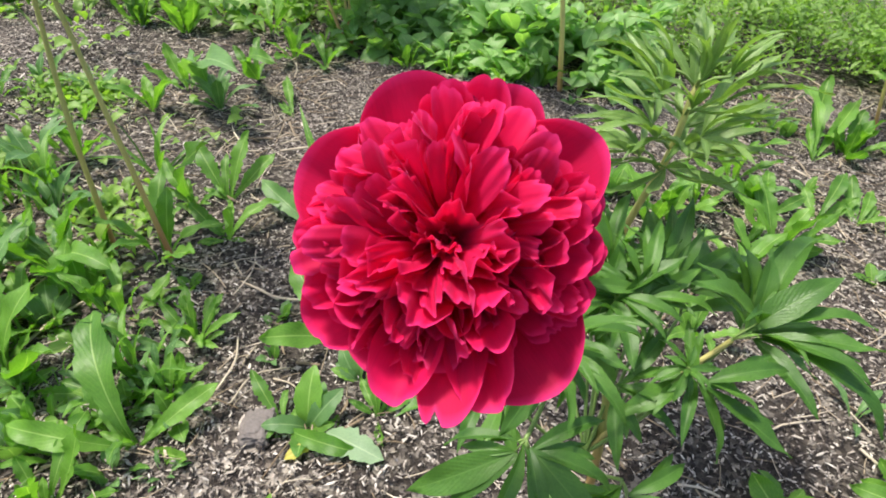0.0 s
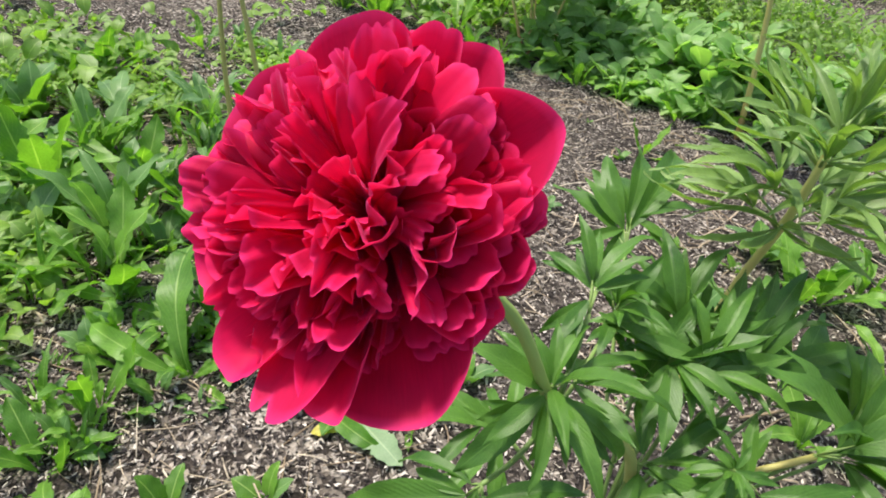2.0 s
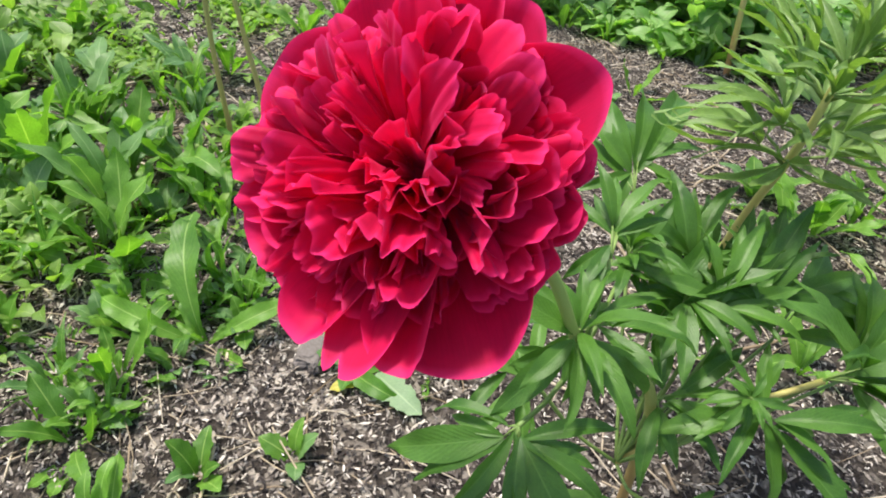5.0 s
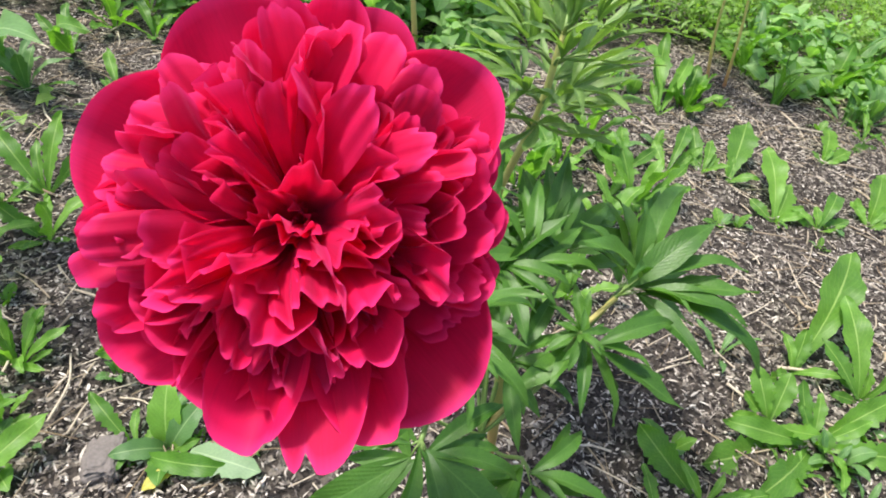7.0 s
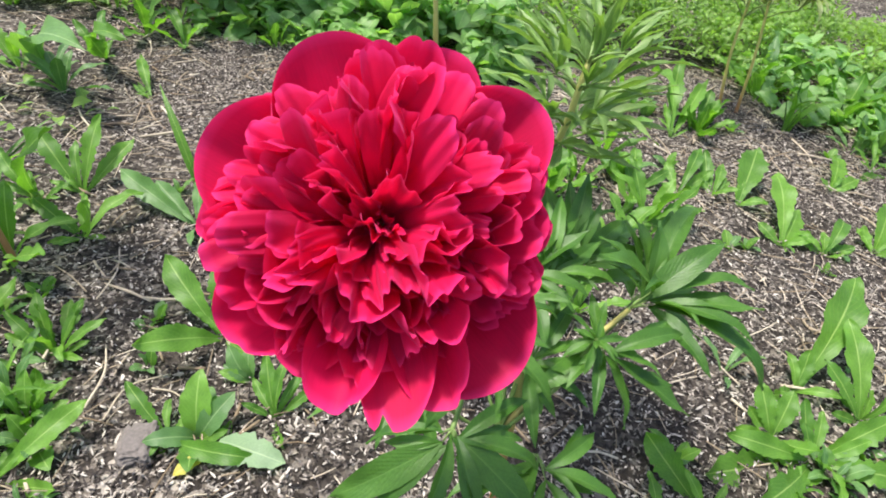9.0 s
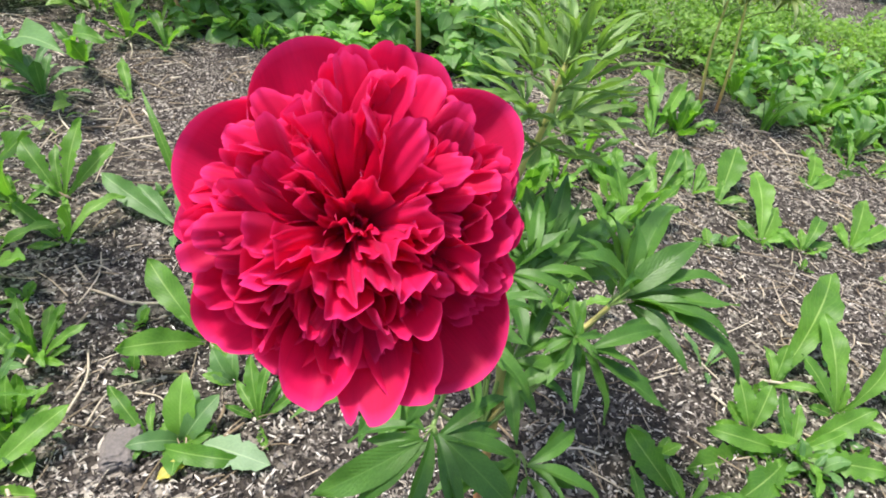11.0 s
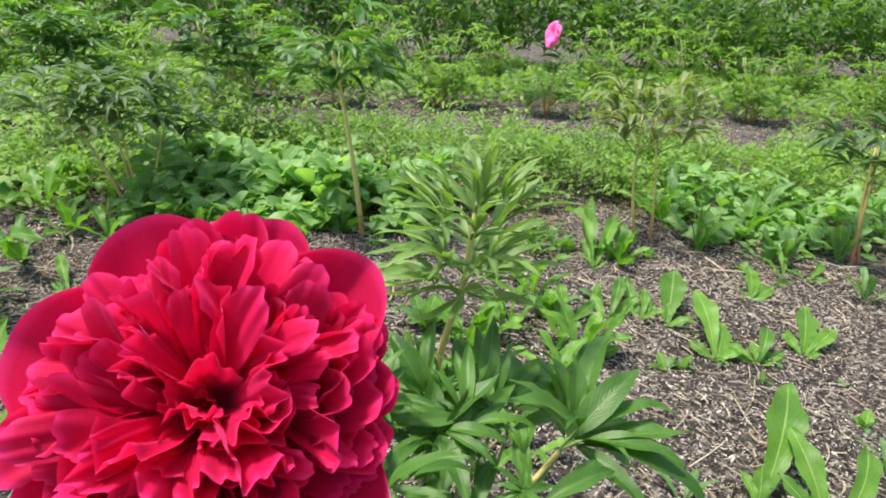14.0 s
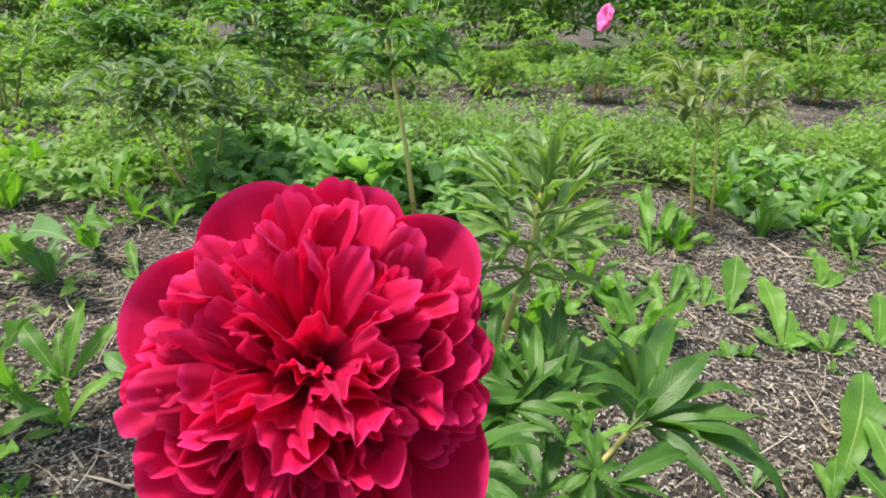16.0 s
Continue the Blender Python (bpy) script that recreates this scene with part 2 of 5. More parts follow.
def thing(name, at, label, category, group="", rz=0.0):
    ob = new(name)
    ob.empty_display_size = 0.02
    ob.matrix_basis = pose(*at, 0, 0, rz)
    return tagged(ob, label, category, group)


def tube(points, radii, sides=7):
    """Tapered round stalk along points: verts, faces, uvs."""
    pts = [Vector(p) for p in points]
    verts, faces, uvs = [], [], []
    side = Vector((1, 0, 0))
    for i, p in enumerate(pts):
        d = (pts[min(i + 1, len(pts) - 1)] - pts[max(i - 1, 0)]).normalized()
        side = (side - d * side.dot(d)).normalized()
        up = d.cross(side)
        for k in range(sides):
            a = 2 * math.pi * k / sides
            verts.append(p + radii[i] * (math.cos(a) * side + math.sin(a) * up))
            uvs.append((k / sides, i / max(1, len(pts) - 1)))
    for i in range(len(pts) - 1):
        for k in range(sides):
            k2 = (k + 1) % sides
            faces.append((i * sides + k, i * sides + k2, (i + 1) * sides + k2, (i + 1) * sides + k))
    faces.append(tuple(range(sides - 1, -1, -1)))
    faces.append(tuple((len(pts) - 1) * sides + k for k in range(sides)))
    return verts, faces, uvs


def bent(points, steps=4):
    """Smooth points through the given ones (Catmull-Rom)."""
    p = [Vector(q) for q in points]
    p = [2 * p[0] - p[1]] + p + [2 * p[-1] - p[-2]]
    out = []
    for i in range(1, len(p) - 2):
        for s in range(steps):
            t = s / steps
            a, b, c, d = p[i - 1], p[i], p[i + 1], p[i + 2]
            out.append(0.5 * (2 * b + (c - a) * t + (2 * a - 5 * b + 4 * c - d) * t * t + (3 * b - a - 3 * c + d) * t ** 3))
    out.append(p[-2])
    return out


def blade(profile, width, bend=0.3, fold=0.25, ruffle=0.0, teeth=0.0, notch=0.0, rows=9, cols=4, waves=3.0, twist=0.0, rng=random):
    """A leaf or petal one unit long from (0,0,0) to (0,1,0), face up +z: verts, faces, uvs."""
    ph, ph2 = rng.random() * 6.28, rng.random() * 6.28
    verts, faces, uvs = [], [], []
    y = z = 0.0
    keys = [k for k, _ in profile]
    vals = [w for _, w in profile]
    for i in range(rows + 1):
        v = i / rows
        ang = bend * (0.5 - v) * 2
        if i:
            y += math.cos(ang) / rows
            z += math.sin(ang) / rows
        w = width * float(np.interp(v, keys, vals))
        if teeth:
            w *= 1 + teeth * (1.3 * rng.random() if i % 2 else -1.6 * rng.random()) * min(1, 4 * v * (1 - v))
        tw = twist * (v - 0.5)
        for j in range(cols + 1):
            u = 2 * j / cols - 1
            x = 0.5 * w * u
            lift = fold * abs(x) + ruffle * v * abs(u) * math.sin(waves * 6.28 * v + ph + (1.6 if u > 0 else 0))
            back = 0.0
            if notch and i == rows:
                back = notch * (0.5 + 0.5 * math.sin(u * waves * 3.1 + ph2)) + 0.10 * notch * abs(u)
            if notch:
                lift += ruffle * v * v * math.sin(u * waves * 2.2 + ph)
                back += 0.13 * u * u * v ** 3
            verts.append((x * math.cos(tw), y - back, z + lift + x * math.sin(tw)))
            uvs.append((0.5 + 0.5 * u, v))
    n = cols + 1
    for i in range(rows):
        for j in range(cols):
            a = i * n + j
            faces.append((a, a + 1, a + n + 1, a + n))
    tip = Vector((0, y, z))
    turn = Matrix.Rotation(-math.atan2(z, y), 3, "X") * (1 / tip.length)
    return [turn @ Vector(v) for v in verts], faces, uvs


def petal_shape(width, cup, curl, ruffle, tip_round, notches=0, depth=0.1, rows=10, cols=8, rng=random, waves=(1.5, 4.0)):
    """A petal one unit long: narrow claw, broad rounded end, cupped, curled along its length, its edge ruffled and split."""
    ph, k = rng.random() * 6.28, rng.uniform(*waves)
    cuts = [(rng.uniform(-0.75, 0.75), rng.uniform(0.09, 0.17), depth * rng.uniform(0.6, 1.2)) for _ in range(notches)]
    verts, faces, uvs = [], [], []
    y = z = 0.0
    for i in range(rows + 1):
        v = i / rows
        ang = curl * (v ** 1.6 - 0.4) * 1.6
        if i:
            y += math.cos(ang) / rows
            z += math.sin(ang) / rows
        w = 0.5 * width * float(np.interp(v, (0, 0.2, 0.45, 0.7, 0.85, 1), (0.2, 0.36, 0.7, 0.96, 1.0, 0.96)))
        for j in range(cols + 1):
            u = 2 * j / cols - 1
            reach = 1 - tip_round * (1 - math.sqrt(max(0.0, 1 - u * u * 0.985)))
            for cu, cw, cd in cuts:
                reach -= cd * math.exp(-((u - cu) / cw) ** 2)
            reach += 0.006 * math.sin(u * 7 + ph) * (1 if notches else 0)
            s = 1 + (reach - 1) * v ** 2.2
            lift = cup * (w * u) ** 2 * 4 + ruffle * v ** 2.5 * math.sin(u * k + ph) + 0.5 * ruffle * v ** 3 * math.sin(u * 2.7 * k + 2 * ph)
            verts.append((w * u, y * s, z * s + lift))
            uvs.append((0.5 + 0.5 * u, v))
    n = cols + 1
    for i in range(rows):
        for j in range(cols):
            a = i * n + j
            faces.append((a, a + 1, a + n + 1, a + n))
    turn = Matrix.Rotation(-math.atan2(z, y), 3, "X") * (1 / math.hypot(y, z))
    return [turn @ Vector(v) for v in verts], faces, uvs


def aim(base, tip, up, length=None, wide=1.0):
    """Pose with a scale that lays a unit blade from base to tip, its face towards up."""
    base, tip = Vector(base), Vector(tip)
    d = tip - base
    n = d.length if length is None else length
    yv = d.normalized()
    zv = Vector(up) - yv * Vector(up).dot(yv)
    if zv.length < 1e-4:
        zv = Vector((1, 0, 0)) - yv * yv.x
    zv.normalize()
    xv = yv.cross(zv)
    m = Matrix((xv, yv, zv)).transposed().to_4x4()
    return Matrix.Translation(base) @ m @ Matrix.Diagonal((n * wide, n, n, 1))


def joined(pieces):
    """One verts, faces, uvs out of many (verts, faces, uvs, matrix)."""
    V, F, U = [], [], []
    for verts, faces, uvs, m in pieces:
        k = len(V)
        V.extend(m @ Vector(v) for v in verts)
        F.extend(tuple(i + k for i in f) for f in faces)
        U.extend(uvs)
    return V, F, U


def unit(v):
    return Vector(v).normalized()


LANCE = [(0, 0.05), (0.08, 0.35), (0.25, 0.8), (0.45, 1.0), (0.65, 0.85), (0.85, 0.42), (1, 0.03)]
SLIM = [(0, 0.08), (0.1, 0.4), (0.3, 0.9), (0.5, 1.0), (0.75, 0.7), (1, 0.03)]
SPOON = [(0, 0.2), (0.15, 0.26), (0.33, 0.6), (0.5, 0.9), (0.63, 1.0), (0.78, 0.88), (0.9, 0.56), (0.96, 0.3), (1, 0.04)]
ROUND = [(0, 0.12), (0.15, 0.6), (0.4, 1.0), (0.65, 0.95), (0.88, 0.55), (1, 0.08)]
GRASS = [(0, 0.6), (0.3, 1.0), (0.6, 0.8), (1, 0.02)]
rng = random.Random(5)


def peony_leaflet(width, bend, fold, twist, lobe):
    """A pointed leaflet; lobe: the length of a second blade grown together with it, 0 for none."""
    main = blade(LANCE, width, bend, fold, 0.03, rows=14, cols=6, waves=2.0, twist=twist, rng=rng)
    bits = [(*main, Matrix.Identity(4))]
    if lobe:
        side = blade(LANCE, width * 1.15, bend * 0.7, fold, 0.03, rows=10, cols=4, waves=2.0, twist=-twist, rng=rng)
        bits.append((*side, Matrix.Translation((0.0, 0.28, 0.018)) @ Matrix.Rotation(rng.choice((-1, 1)) * rng.uniform(0.3, 0.5), 4, "Z") @ Matrix.Diagonal((lobe, lobe, lobe, 1))))
    v, f, u = joined(bits)
    return mesh_of("leaflet", v, f, PEONY, u)


PEONY_LEAFLETS = [peony_leaflet(*row) for row in ((0.23, 0.4, 0.35, 0.3, 0), (0.26, 0.3, 0.28, -0.2, 0.58), (0.21, 0.6, 0.45, 0.4, 0), (0.25, 0.1, 0.35, -0.4, 0.5), (0.23, 0.5, 0.4, 0.0, 0.62), (0.28, 0.35, 0.25, 0.15, 0), (0.20, 0.7, 0.5, -0.3, 0))]
SHOOT_LEAFLETS = [mesh_of("leaflet", *[(b := blade(LANCE, w, bd, fo, 0.02, rows=10, twist=tw, rng=rng))[0], b[1]], SHOOT, b[2])
                  for w, bd, fo, tw in ((0.12, 0.5, 0.5, 0.7), (0.145, 0.3, 0.4, -0.5), (0.11, -0.4, 0.6, 0.9), (0.13, 0.8, 0.5, -0.9), (0.145, 0.6, 0.4, 0.3))]
DARK_LEAFLETS = [mesh_of("leaflet", *[(b := blade(LANCE, w, bd, 0.45, 0.015, rows=8, twist=tw, rng=rng))[0], b[1]], DARKPEONY, b[2]) for w, bd, tw in ((0.19, 0.7, 0.5), (0.16, 0.4, -0.6), (0.20, 1.0, 0.2))]
CURLED_LEAFLETS = [mesh_of("leaflet", *[(b := blade(SLIM, w, bd, 0.6, 0.01, rows=8, twist=tw, rng=rng))[0], b[1]], OLIVE, b[2]) for w, bd, tw in ((0.13, 0.9, 0.6), (0.11, 0.7, -0.6), (0.14, 1.2, 0.3))]
WEED_LEAVES = [mesh_of("leaf", *[(b := blade(SPOON, w, bd, 0.3, 0.04, te, rows=21, rng=rng))[0], b[1]], WEED, b[2]) for w, bd, te in ((0.22, 0.5, 0.07), (0.26, 0.2, 0.12), (0.19, 0.8, 0.05), (0.27, -0.2, 0.14), (0.25, 0.35, 0.2))]
BLUE_LEAVES = [mesh_of("leaf", *[(b := blade(SPOON, w, bd, 0.3, 0.03, te, rows=17, rng=rng))[0], b[1]], BLUEWEED, b[2]) for w, bd, te in ((0.20, 0.5, 0.03), (0.24, 0.3, 0.12), (0.18, 0.8, 0.04))]
BROAD_LEAVES = [mesh_of("leaf", *[(b := blade(ROUND, w, bd, 0.18, 0.03, te, rows=11, cols=6, rng=rng))[0], b[1]], mt, b[2]) for w, bd, te, mt in ((0.45, 0.5, 0.06, WEED), (0.52, 0.3, 0.1, WEED), (0.4, 0.8, 0.06, BLUEWEED), (0.48, 0.6, 0.05, BLUEWEED))]
GRASS_LEAVES = [mesh_of("blade", *[(b := blade(GRASS, w, bd, 0.5, 0, rows=8, cols=2, rng=rng))[0], b[1]], mt, b[2]) for w, bd, mt in ((0.07, 0.6, WEED), (0.09, 1.1, WEED), (0.06, 0.25, PEONY))]


# ---- ground: one sheet to the horizon ----
def graded(lo, hi, step, far):
    """Grid lines, close in [lo, hi] and ever wider out to +-far."""
    line = list(np.arange(lo, hi + step / 2, step))
    for sign in (1, -1):
        p, s = (line[-1], step) if sign > 0 else (line[0], step)
        while abs(p) < far:
            s *= 1.22
            p += sign * s
            line.insert(len(line) if sign > 0 else 0, p)
    return line


def build_ground():
    xs, ys = graded(-1.6, 1.8, 0.018, 240), graded(-0.35, 2.6, 0.018, 240)
    verts = [(x, y, gh(x, y)) for y in ys for x in xs]
    n = len(xs)
    faces = [(j * n + i, j * n + i + 1, (j + 1) * n + i + 1, (j + 1) * n + i) for j in range(len(ys) - 1) for i in range(n - 1)]
    ground = new("ground", mesh_of("ground", verts, faces, SOIL))
    tagged(ground, "dark garden soil strewn with seed husks", "soil", kind="structure")


build_ground()


# ---- the flower in the foreground ----
AXIS = unit((0.13, -0.77, 0.63))
HEART = Vector((0.0035, 0.039, 0.5795))
ACROSS = Vector((0.944, 0.324, 0.057))
ACROSS = (ACROSS - AXIS * ACROSS.dot(AXIS)).normalized()
UPWARD = AXIS.cross(ACROSS)
GUARD = [(0, 0.2), (0.15, 0.42), (0.4, 0.85), (0.65, 1.0), (0.85, 0.95), (0.95, 0.72), (1, 0.5)]


def build_main_peony():
    rng = random.Random(11)
    foot = Vector((0.135, 0.285, 0.0))
    foot.z = gh(foot.x, foot.y)
    root = thing("peony_plant", foot, "peony plant with one large crimson double flower and glossy leaves", "peony")

    def local(p):
        return Vector(p) - foot

    base = HEART - AXIS * 0.022
    line = bent([local(p) for p in (foot - Vector((0, 0, 0.03)), (0.12, 0.26, 0.27), (0.091, 0.235, 0.325), (0.066, 0.178, 0.385), (0.04, 0.128, 0.49), base - AXIS * 0.012)], 6)
    part("stem", mesh_of("stem", *tube(line, [0.0055 - 0.0018 * i / len(line) for i in range(len(line))], 9)[:2], STEM), root, "greenish flower stem with a red foot")

    # heart of the flower: receptacle with its green sepals
    ring = []
    for i in range(9):
        a = math.pi * i / 8
        ring.append((0.016 * math.sin(a) + 0.002, -0.014 * math.cos(a)))
    V, F = [], []
    for i, (r, h) in enumerate(ring):
        for k in range(12):
            t = 2 * math.pi * k / 12
            V.append(local(base) + AXIS * h + r * (math.cos(t) * ACROSS + math.sin(t) * UPWARD))
    for i in range(8):
        for k in range(12):
            F.append((i * 12 + k, i * 12 + (k + 1) % 12, (i + 1) * 12 + (k + 1) % 12, (i + 1) * 12 + k))
    flower = part("flower", mesh_of("flower", V, F, PETAL), root, "crimson double peony flower with ruffled inner petals")
    sepal = mesh_of("sepal", *[(b := blade(ROUND, 0.7, -0.9, -0.3, rng=rng))[0], b[1]], PEONY, b[2])
    for k in range(5):
        t = 2 * math.pi * k / 5 + 0.4
        out = math.cos(t) * ACROSS + math.sin(t) * UPWARD
        part("sepal", sepal, flower, "green sepal" if k == 0 else "", aim(local(base) - AXIS * 0.008 + out * 0.006, local(base) + AXIS * 0.012 + out * 0.034, AXIS))

    # broad guard petals round the rim: turn, lean from the axis, reach, width, kind
    guards = []
    for curl, cup, nt, dp, rnd in ((0.35, 0.16, 0, 0, 0.42), (0.3, 0.14, 1, 0.03, 0.30), (0.4, 0.2, 1, 0.02, 0.40), (0.0, 0.10, 2, 0.14, 0.34), (0.1, 0.16, 1, 0.04, 0.22)):
        b = petal_shape(1.0, cup, curl, 0.025, rnd, nt, dp, 16, 22, rng)
        guards.append(mesh_of("petal", b[0], b[1], PETAL, b[2]))
    rim = ((104, 75, 0.0905, 0.74, 0), (83, 78, 0.084, 0.5, 2), (62, 78, 0.0885, 0.58, 0), (30, 73, 0.0935, 0.66, 0), (12, 74, 0.081, 0.45, 1), (150, 78, 0.0885, 0.80, 0), (176, 80, 0.082, 0.5, 1),
           (195, 76, 0.078, 0.42, 1), (212, 76, 0.0860, 0.66, 2), (236, 70, 0.080, 0.42, 4), (251, 64, 0.0915, 0.38, 4), (269, 62, 0.0985, 0.44, 3), (285, 65, 0.0935, 0.36, 4),
           (304, 73, 0.0950, 0.80, 0), (337, 74, 0.080, 0.42, 1), (353, 76, 0.081, 0.42, 1))
    for turn, lean, reach, wide, kind in rim:
        t, s = radians(turn), radians(lean)
        out = math.cos(t) * ACROSS + math.sin(t) * UPWARD
        d = math.sin(s) * out + math.cos(s) * AXIS
        part("petal", guards[kind], flower, "", aim(local(base) + out * 0.006 - AXIS * 0.004, local(base) + d * reach, AXIS * math.sin(s) - out * math.cos(s), None, wide))

    # inner petals: spoon-shaped ones bent outwards like scales in rings, ruffled ones standing round the hollow heart
    scales, upright, ruffled = [], [], []
    for k in range(22):
        w = rng.uniform(0.18, 0.28)
        b = petal_shape(w, rng.uniform(0.1, 1.0), rng.uniform(-0.75, -0.25), rng.uniform(0.012, 0.03), 0.5 * w * rng.uniform(0.9, 1.2), rng.choice((0, 1, 1, 2)), rng.uniform(0.015, 0.055), 12, 16, rng)
        scales.append(mesh_of("petal", b[0], b[1], PETAL, b[2]))
    for k in range(14):
        w = rng.uniform(0.23, 0.36)
        b = petal_shape(w, rng.uniform(0.2, 1.3), rng.uniform(-0.1, 0.5), rng.uniform(0.02, 0.045), 0.5 * w * rng.uniform(0.85, 1.15), rng.choice((0, 1, 1, 2)), rng.uniform(0.015, 0.05), 12, 16, rng)
        upright.append(mesh_of("petal", b[0], b[1], PETAL, b[2]))
    for k in range(14):
        w = rng.uniform(0.30, 0.48)
        b = petal_shape(w, rng.uniform(-0.1, 0.5), rng.uniform(-0.3, 0.15), rng.uniform(0.05, 0.09), 0.36 * w * rng.uniform(0.8, 1.2), rng.choice((0, 1, 2)), rng.uniform(0.01, 0.03), 14, 30, rng, (3.5, 6.0))
        ruffled.append(mesh_of("petal", b[0], b[1], PETAL, b[2]))
    hollow = unit(AXIS + 0.10 * (math.cos(2.06) * ACROSS + math.sin(2.06) * UPWARD))

    def inner(s, t, kinds, reach, sway, wide=1.0):
        """One petal whose tip stands at lean s and turn t on the dome."""
        out = math.cos(t) * ACROSS + math.sin(t) * UPWARD
        d = math.sin(s) * out + math.cos(s) * AXIS
        pole = AXIS * math.sin(s) - out * math.cos(s)
        roll = rng.gauss(0, sway)
        up = math.cos(roll) * pole + math.sin(roll) * d.cross(pole)
        r = (0.068 + 0.0145 * math.sin(min(s, 1.2)) ** 2) * reach
        r *= 1 - 0.55 * math.exp(-(d.angle(hollow) / 0.27) ** 2)
        for turn, gap in ((105, 0.14), (150, 0.13), (36, 0.08), (214, 0.13), (249, 0.17), (278, 0.22), (307, 0.22)):
            r *= 1 - gap * math.exp(-((((math.degrees(t) - turn + 180) % 360) - 180) / 14) ** 2) * min(1.0, max(0.0, (s - 0.8) * 4))
        stray = Vector((rng.gauss(0, 1), rng.gauss(0, 1), rng.gauss(0, 1))) * 0.004
        part("petal", kinds[rng.randrange(len(kinds))], flower, "", aim(local(base) + d * 0.008, local(base) + d * r + stray - d * stray.dot(d), up, None, wide * rng.uniform(0.85, 1.15)))

    # rings from the rim inwards: lean, spread, count, kinds, least and most reach, sway
    for lean, spread, count, kinds, r0, r1, sway in ((80, 5, 36, scales, 0.84, 1.0, 0.35), (73, 6, 40, scales, 0.86, 1.04, 0.4), (65, 6, 40, scales, 0.84, 1.08, 0.5), (57, 6, 36, scales, 0.82, 1.10, 0.6), (49, 6, 30, scales + upright, 0.80, 1.10, 0.7), (41, 6, 23, scales + upright + ruffled, 0.78, 1.10, 0.85),
                                                     (34, 6, 14, scales + upright + ruffled, 0.76, 1.08, 1.0), (60, 14, 40, upright, 0.72, 0.84, 0.6)):
        start = rng.random() * 6.283
        for k in range(count):
            t = start + (k + rng.uniform(-0.35, 0.35)) * 6.283 / count
            open_face = rng.random() < (0.5 + 0.5 * math.sin(t - 0.35) if lean < 72 else 0.62 + 0.38 * math.sin(t - 0.35))
            inner(radians(lean + rng.uniform(-spread, spread)), t, kinds + scales if open_face else upright + kinds[len(scales) + len(upright):], rng.uniform(r0, r1), sway)
    for lean, count, r0, r1, sway in ((28, 8, 0.76, 1.06, 1.0), (18, 6, 0.74, 1.04, 1.3), (9, 4, 0.70, 1.0, 1.5), (3, 2, 0.55, 0.7, 1.5)):
        start = rng.random() * 6.283
        for k in range(count):
            inner(radians(lean + rng.uniform(-3, 3)), start + (k + rng.uniform(-0.3, 0.3)) * 6.283 / count, ruffled, rng.uniform(r0, r1), sway)


    # two tall petals standing up between the topmost guard petals
    for lean, turn in ((62, 88), (65, 75), (58, 95)):
        inner(radians(lean), radians(turn), upright, 1.10, 0.25, 1.1)

    rng = random.Random(12)

    def leaf(start, node, tips, size=0.0019):
        mid = (Vector(start) + Vector(node)) / 2 + Vector((0, 0, -0.012))
        line = bent([local(start), local(mid), local(node)], 5)
        centre = sum((local(t) for t in tips), Vector()) / len(tips)
        a = local(node)
        starts = [a + (centre - a) * rng.uniform(0.0, 0.4) + (local(t) - a) * rng.uniform(0.02, 0.10) for t in tips]
        bits = [(*tube(line, [size] * len(line), 6), Matrix.Identity(4))]
        for p in starts:
            bits.append((*tube([a, (a + p) / 2 + Vector((0, 0, 0.001)), p], [size * 0.55, size * 0.45, size * 0.35], 5), Matrix.Identity(4)))
        lf = part("leaf", mesh_of("leaf", *joined(bits)[:2], PETIOLE), root)
        for tip, p in zip(tips, starts):
            b = local(tip) + Vector((0, 0, rng.uniform(-0.016, 0.004)))
            out = b - p
            up = Vector((rng.uniform(-0.7, 0.7), rng.uniform(-0.8, 0.2), 1))
            part("leaflet", PEONY_LEAFLETS[rng.randrange(7)], lf, "", aim(p, b, up, None, rng.uniform(0.78, 1.05)))
            if rng.random() < 0.85:
                side = Matrix.Rotation(rng.choice((-1, 1)) * rng.uniform(0.4, 0.9), 3, "Z") @ out * rng.uniform(0.5, 0.8)
                side.z += rng.uniform(-0.03, 0.015)
                part("leaflet", PEONY_LEAFLETS[rng.randrange(7)], lf, "", aim(p, p + side, up + Vector((rng.uniform(-0.4, 0.4), 0, 0)), None, rng.uniform(0.8, 1.05)))

    stem_node = (0.066, 0.178, 0.385)
    low_node = (0.112, 0.245, 0.2)
    leaf(stem_node, (0.056, 0.105, 0.368), ((-0.025, 0.066, 0.33), (0.006, 0.058, 0.32), (0.039, 0.045, 0.33), (0.084, 0.058, 0.325), (0.112, 0.150, 0.362), (0.126, 0.108, 0.350), (0.128, 0.075, 0.33), (-0.005, 0.095, 0.362)))
    leaf(stem_node, (0.062, 0.19, 0.40), ((0.03, 0.252, 0.425), (0.045, 0.225, 0.44), (0.135, 0.24, 0.385), (0.105, 0.265, 0.39), (0.035, 0.13, 0.36), (0.01, 0.17, 0.40)))
    leaf(low_node, (0.03, 0.20, 0.30), ((-0.06, 0.13, 0.32), (-0.045, 0.19, 0.33), (0.0, 0.27, 0.33), (0.02, 0.12, 0.28), (-0.02, 0.24, 0.29)))
    leaf(low_node, (0.196, 0.288, 0.311), ((0.285, 0.323, 0.312), (0.302, 0.270, 0.25), (0.235, 0.245, 0.24), (0.150, 0.300, 0.335), (0.125, 0.235, 0.28), (0.180, 0.330, 0.35), (0.16, 0.23, 0.30)))
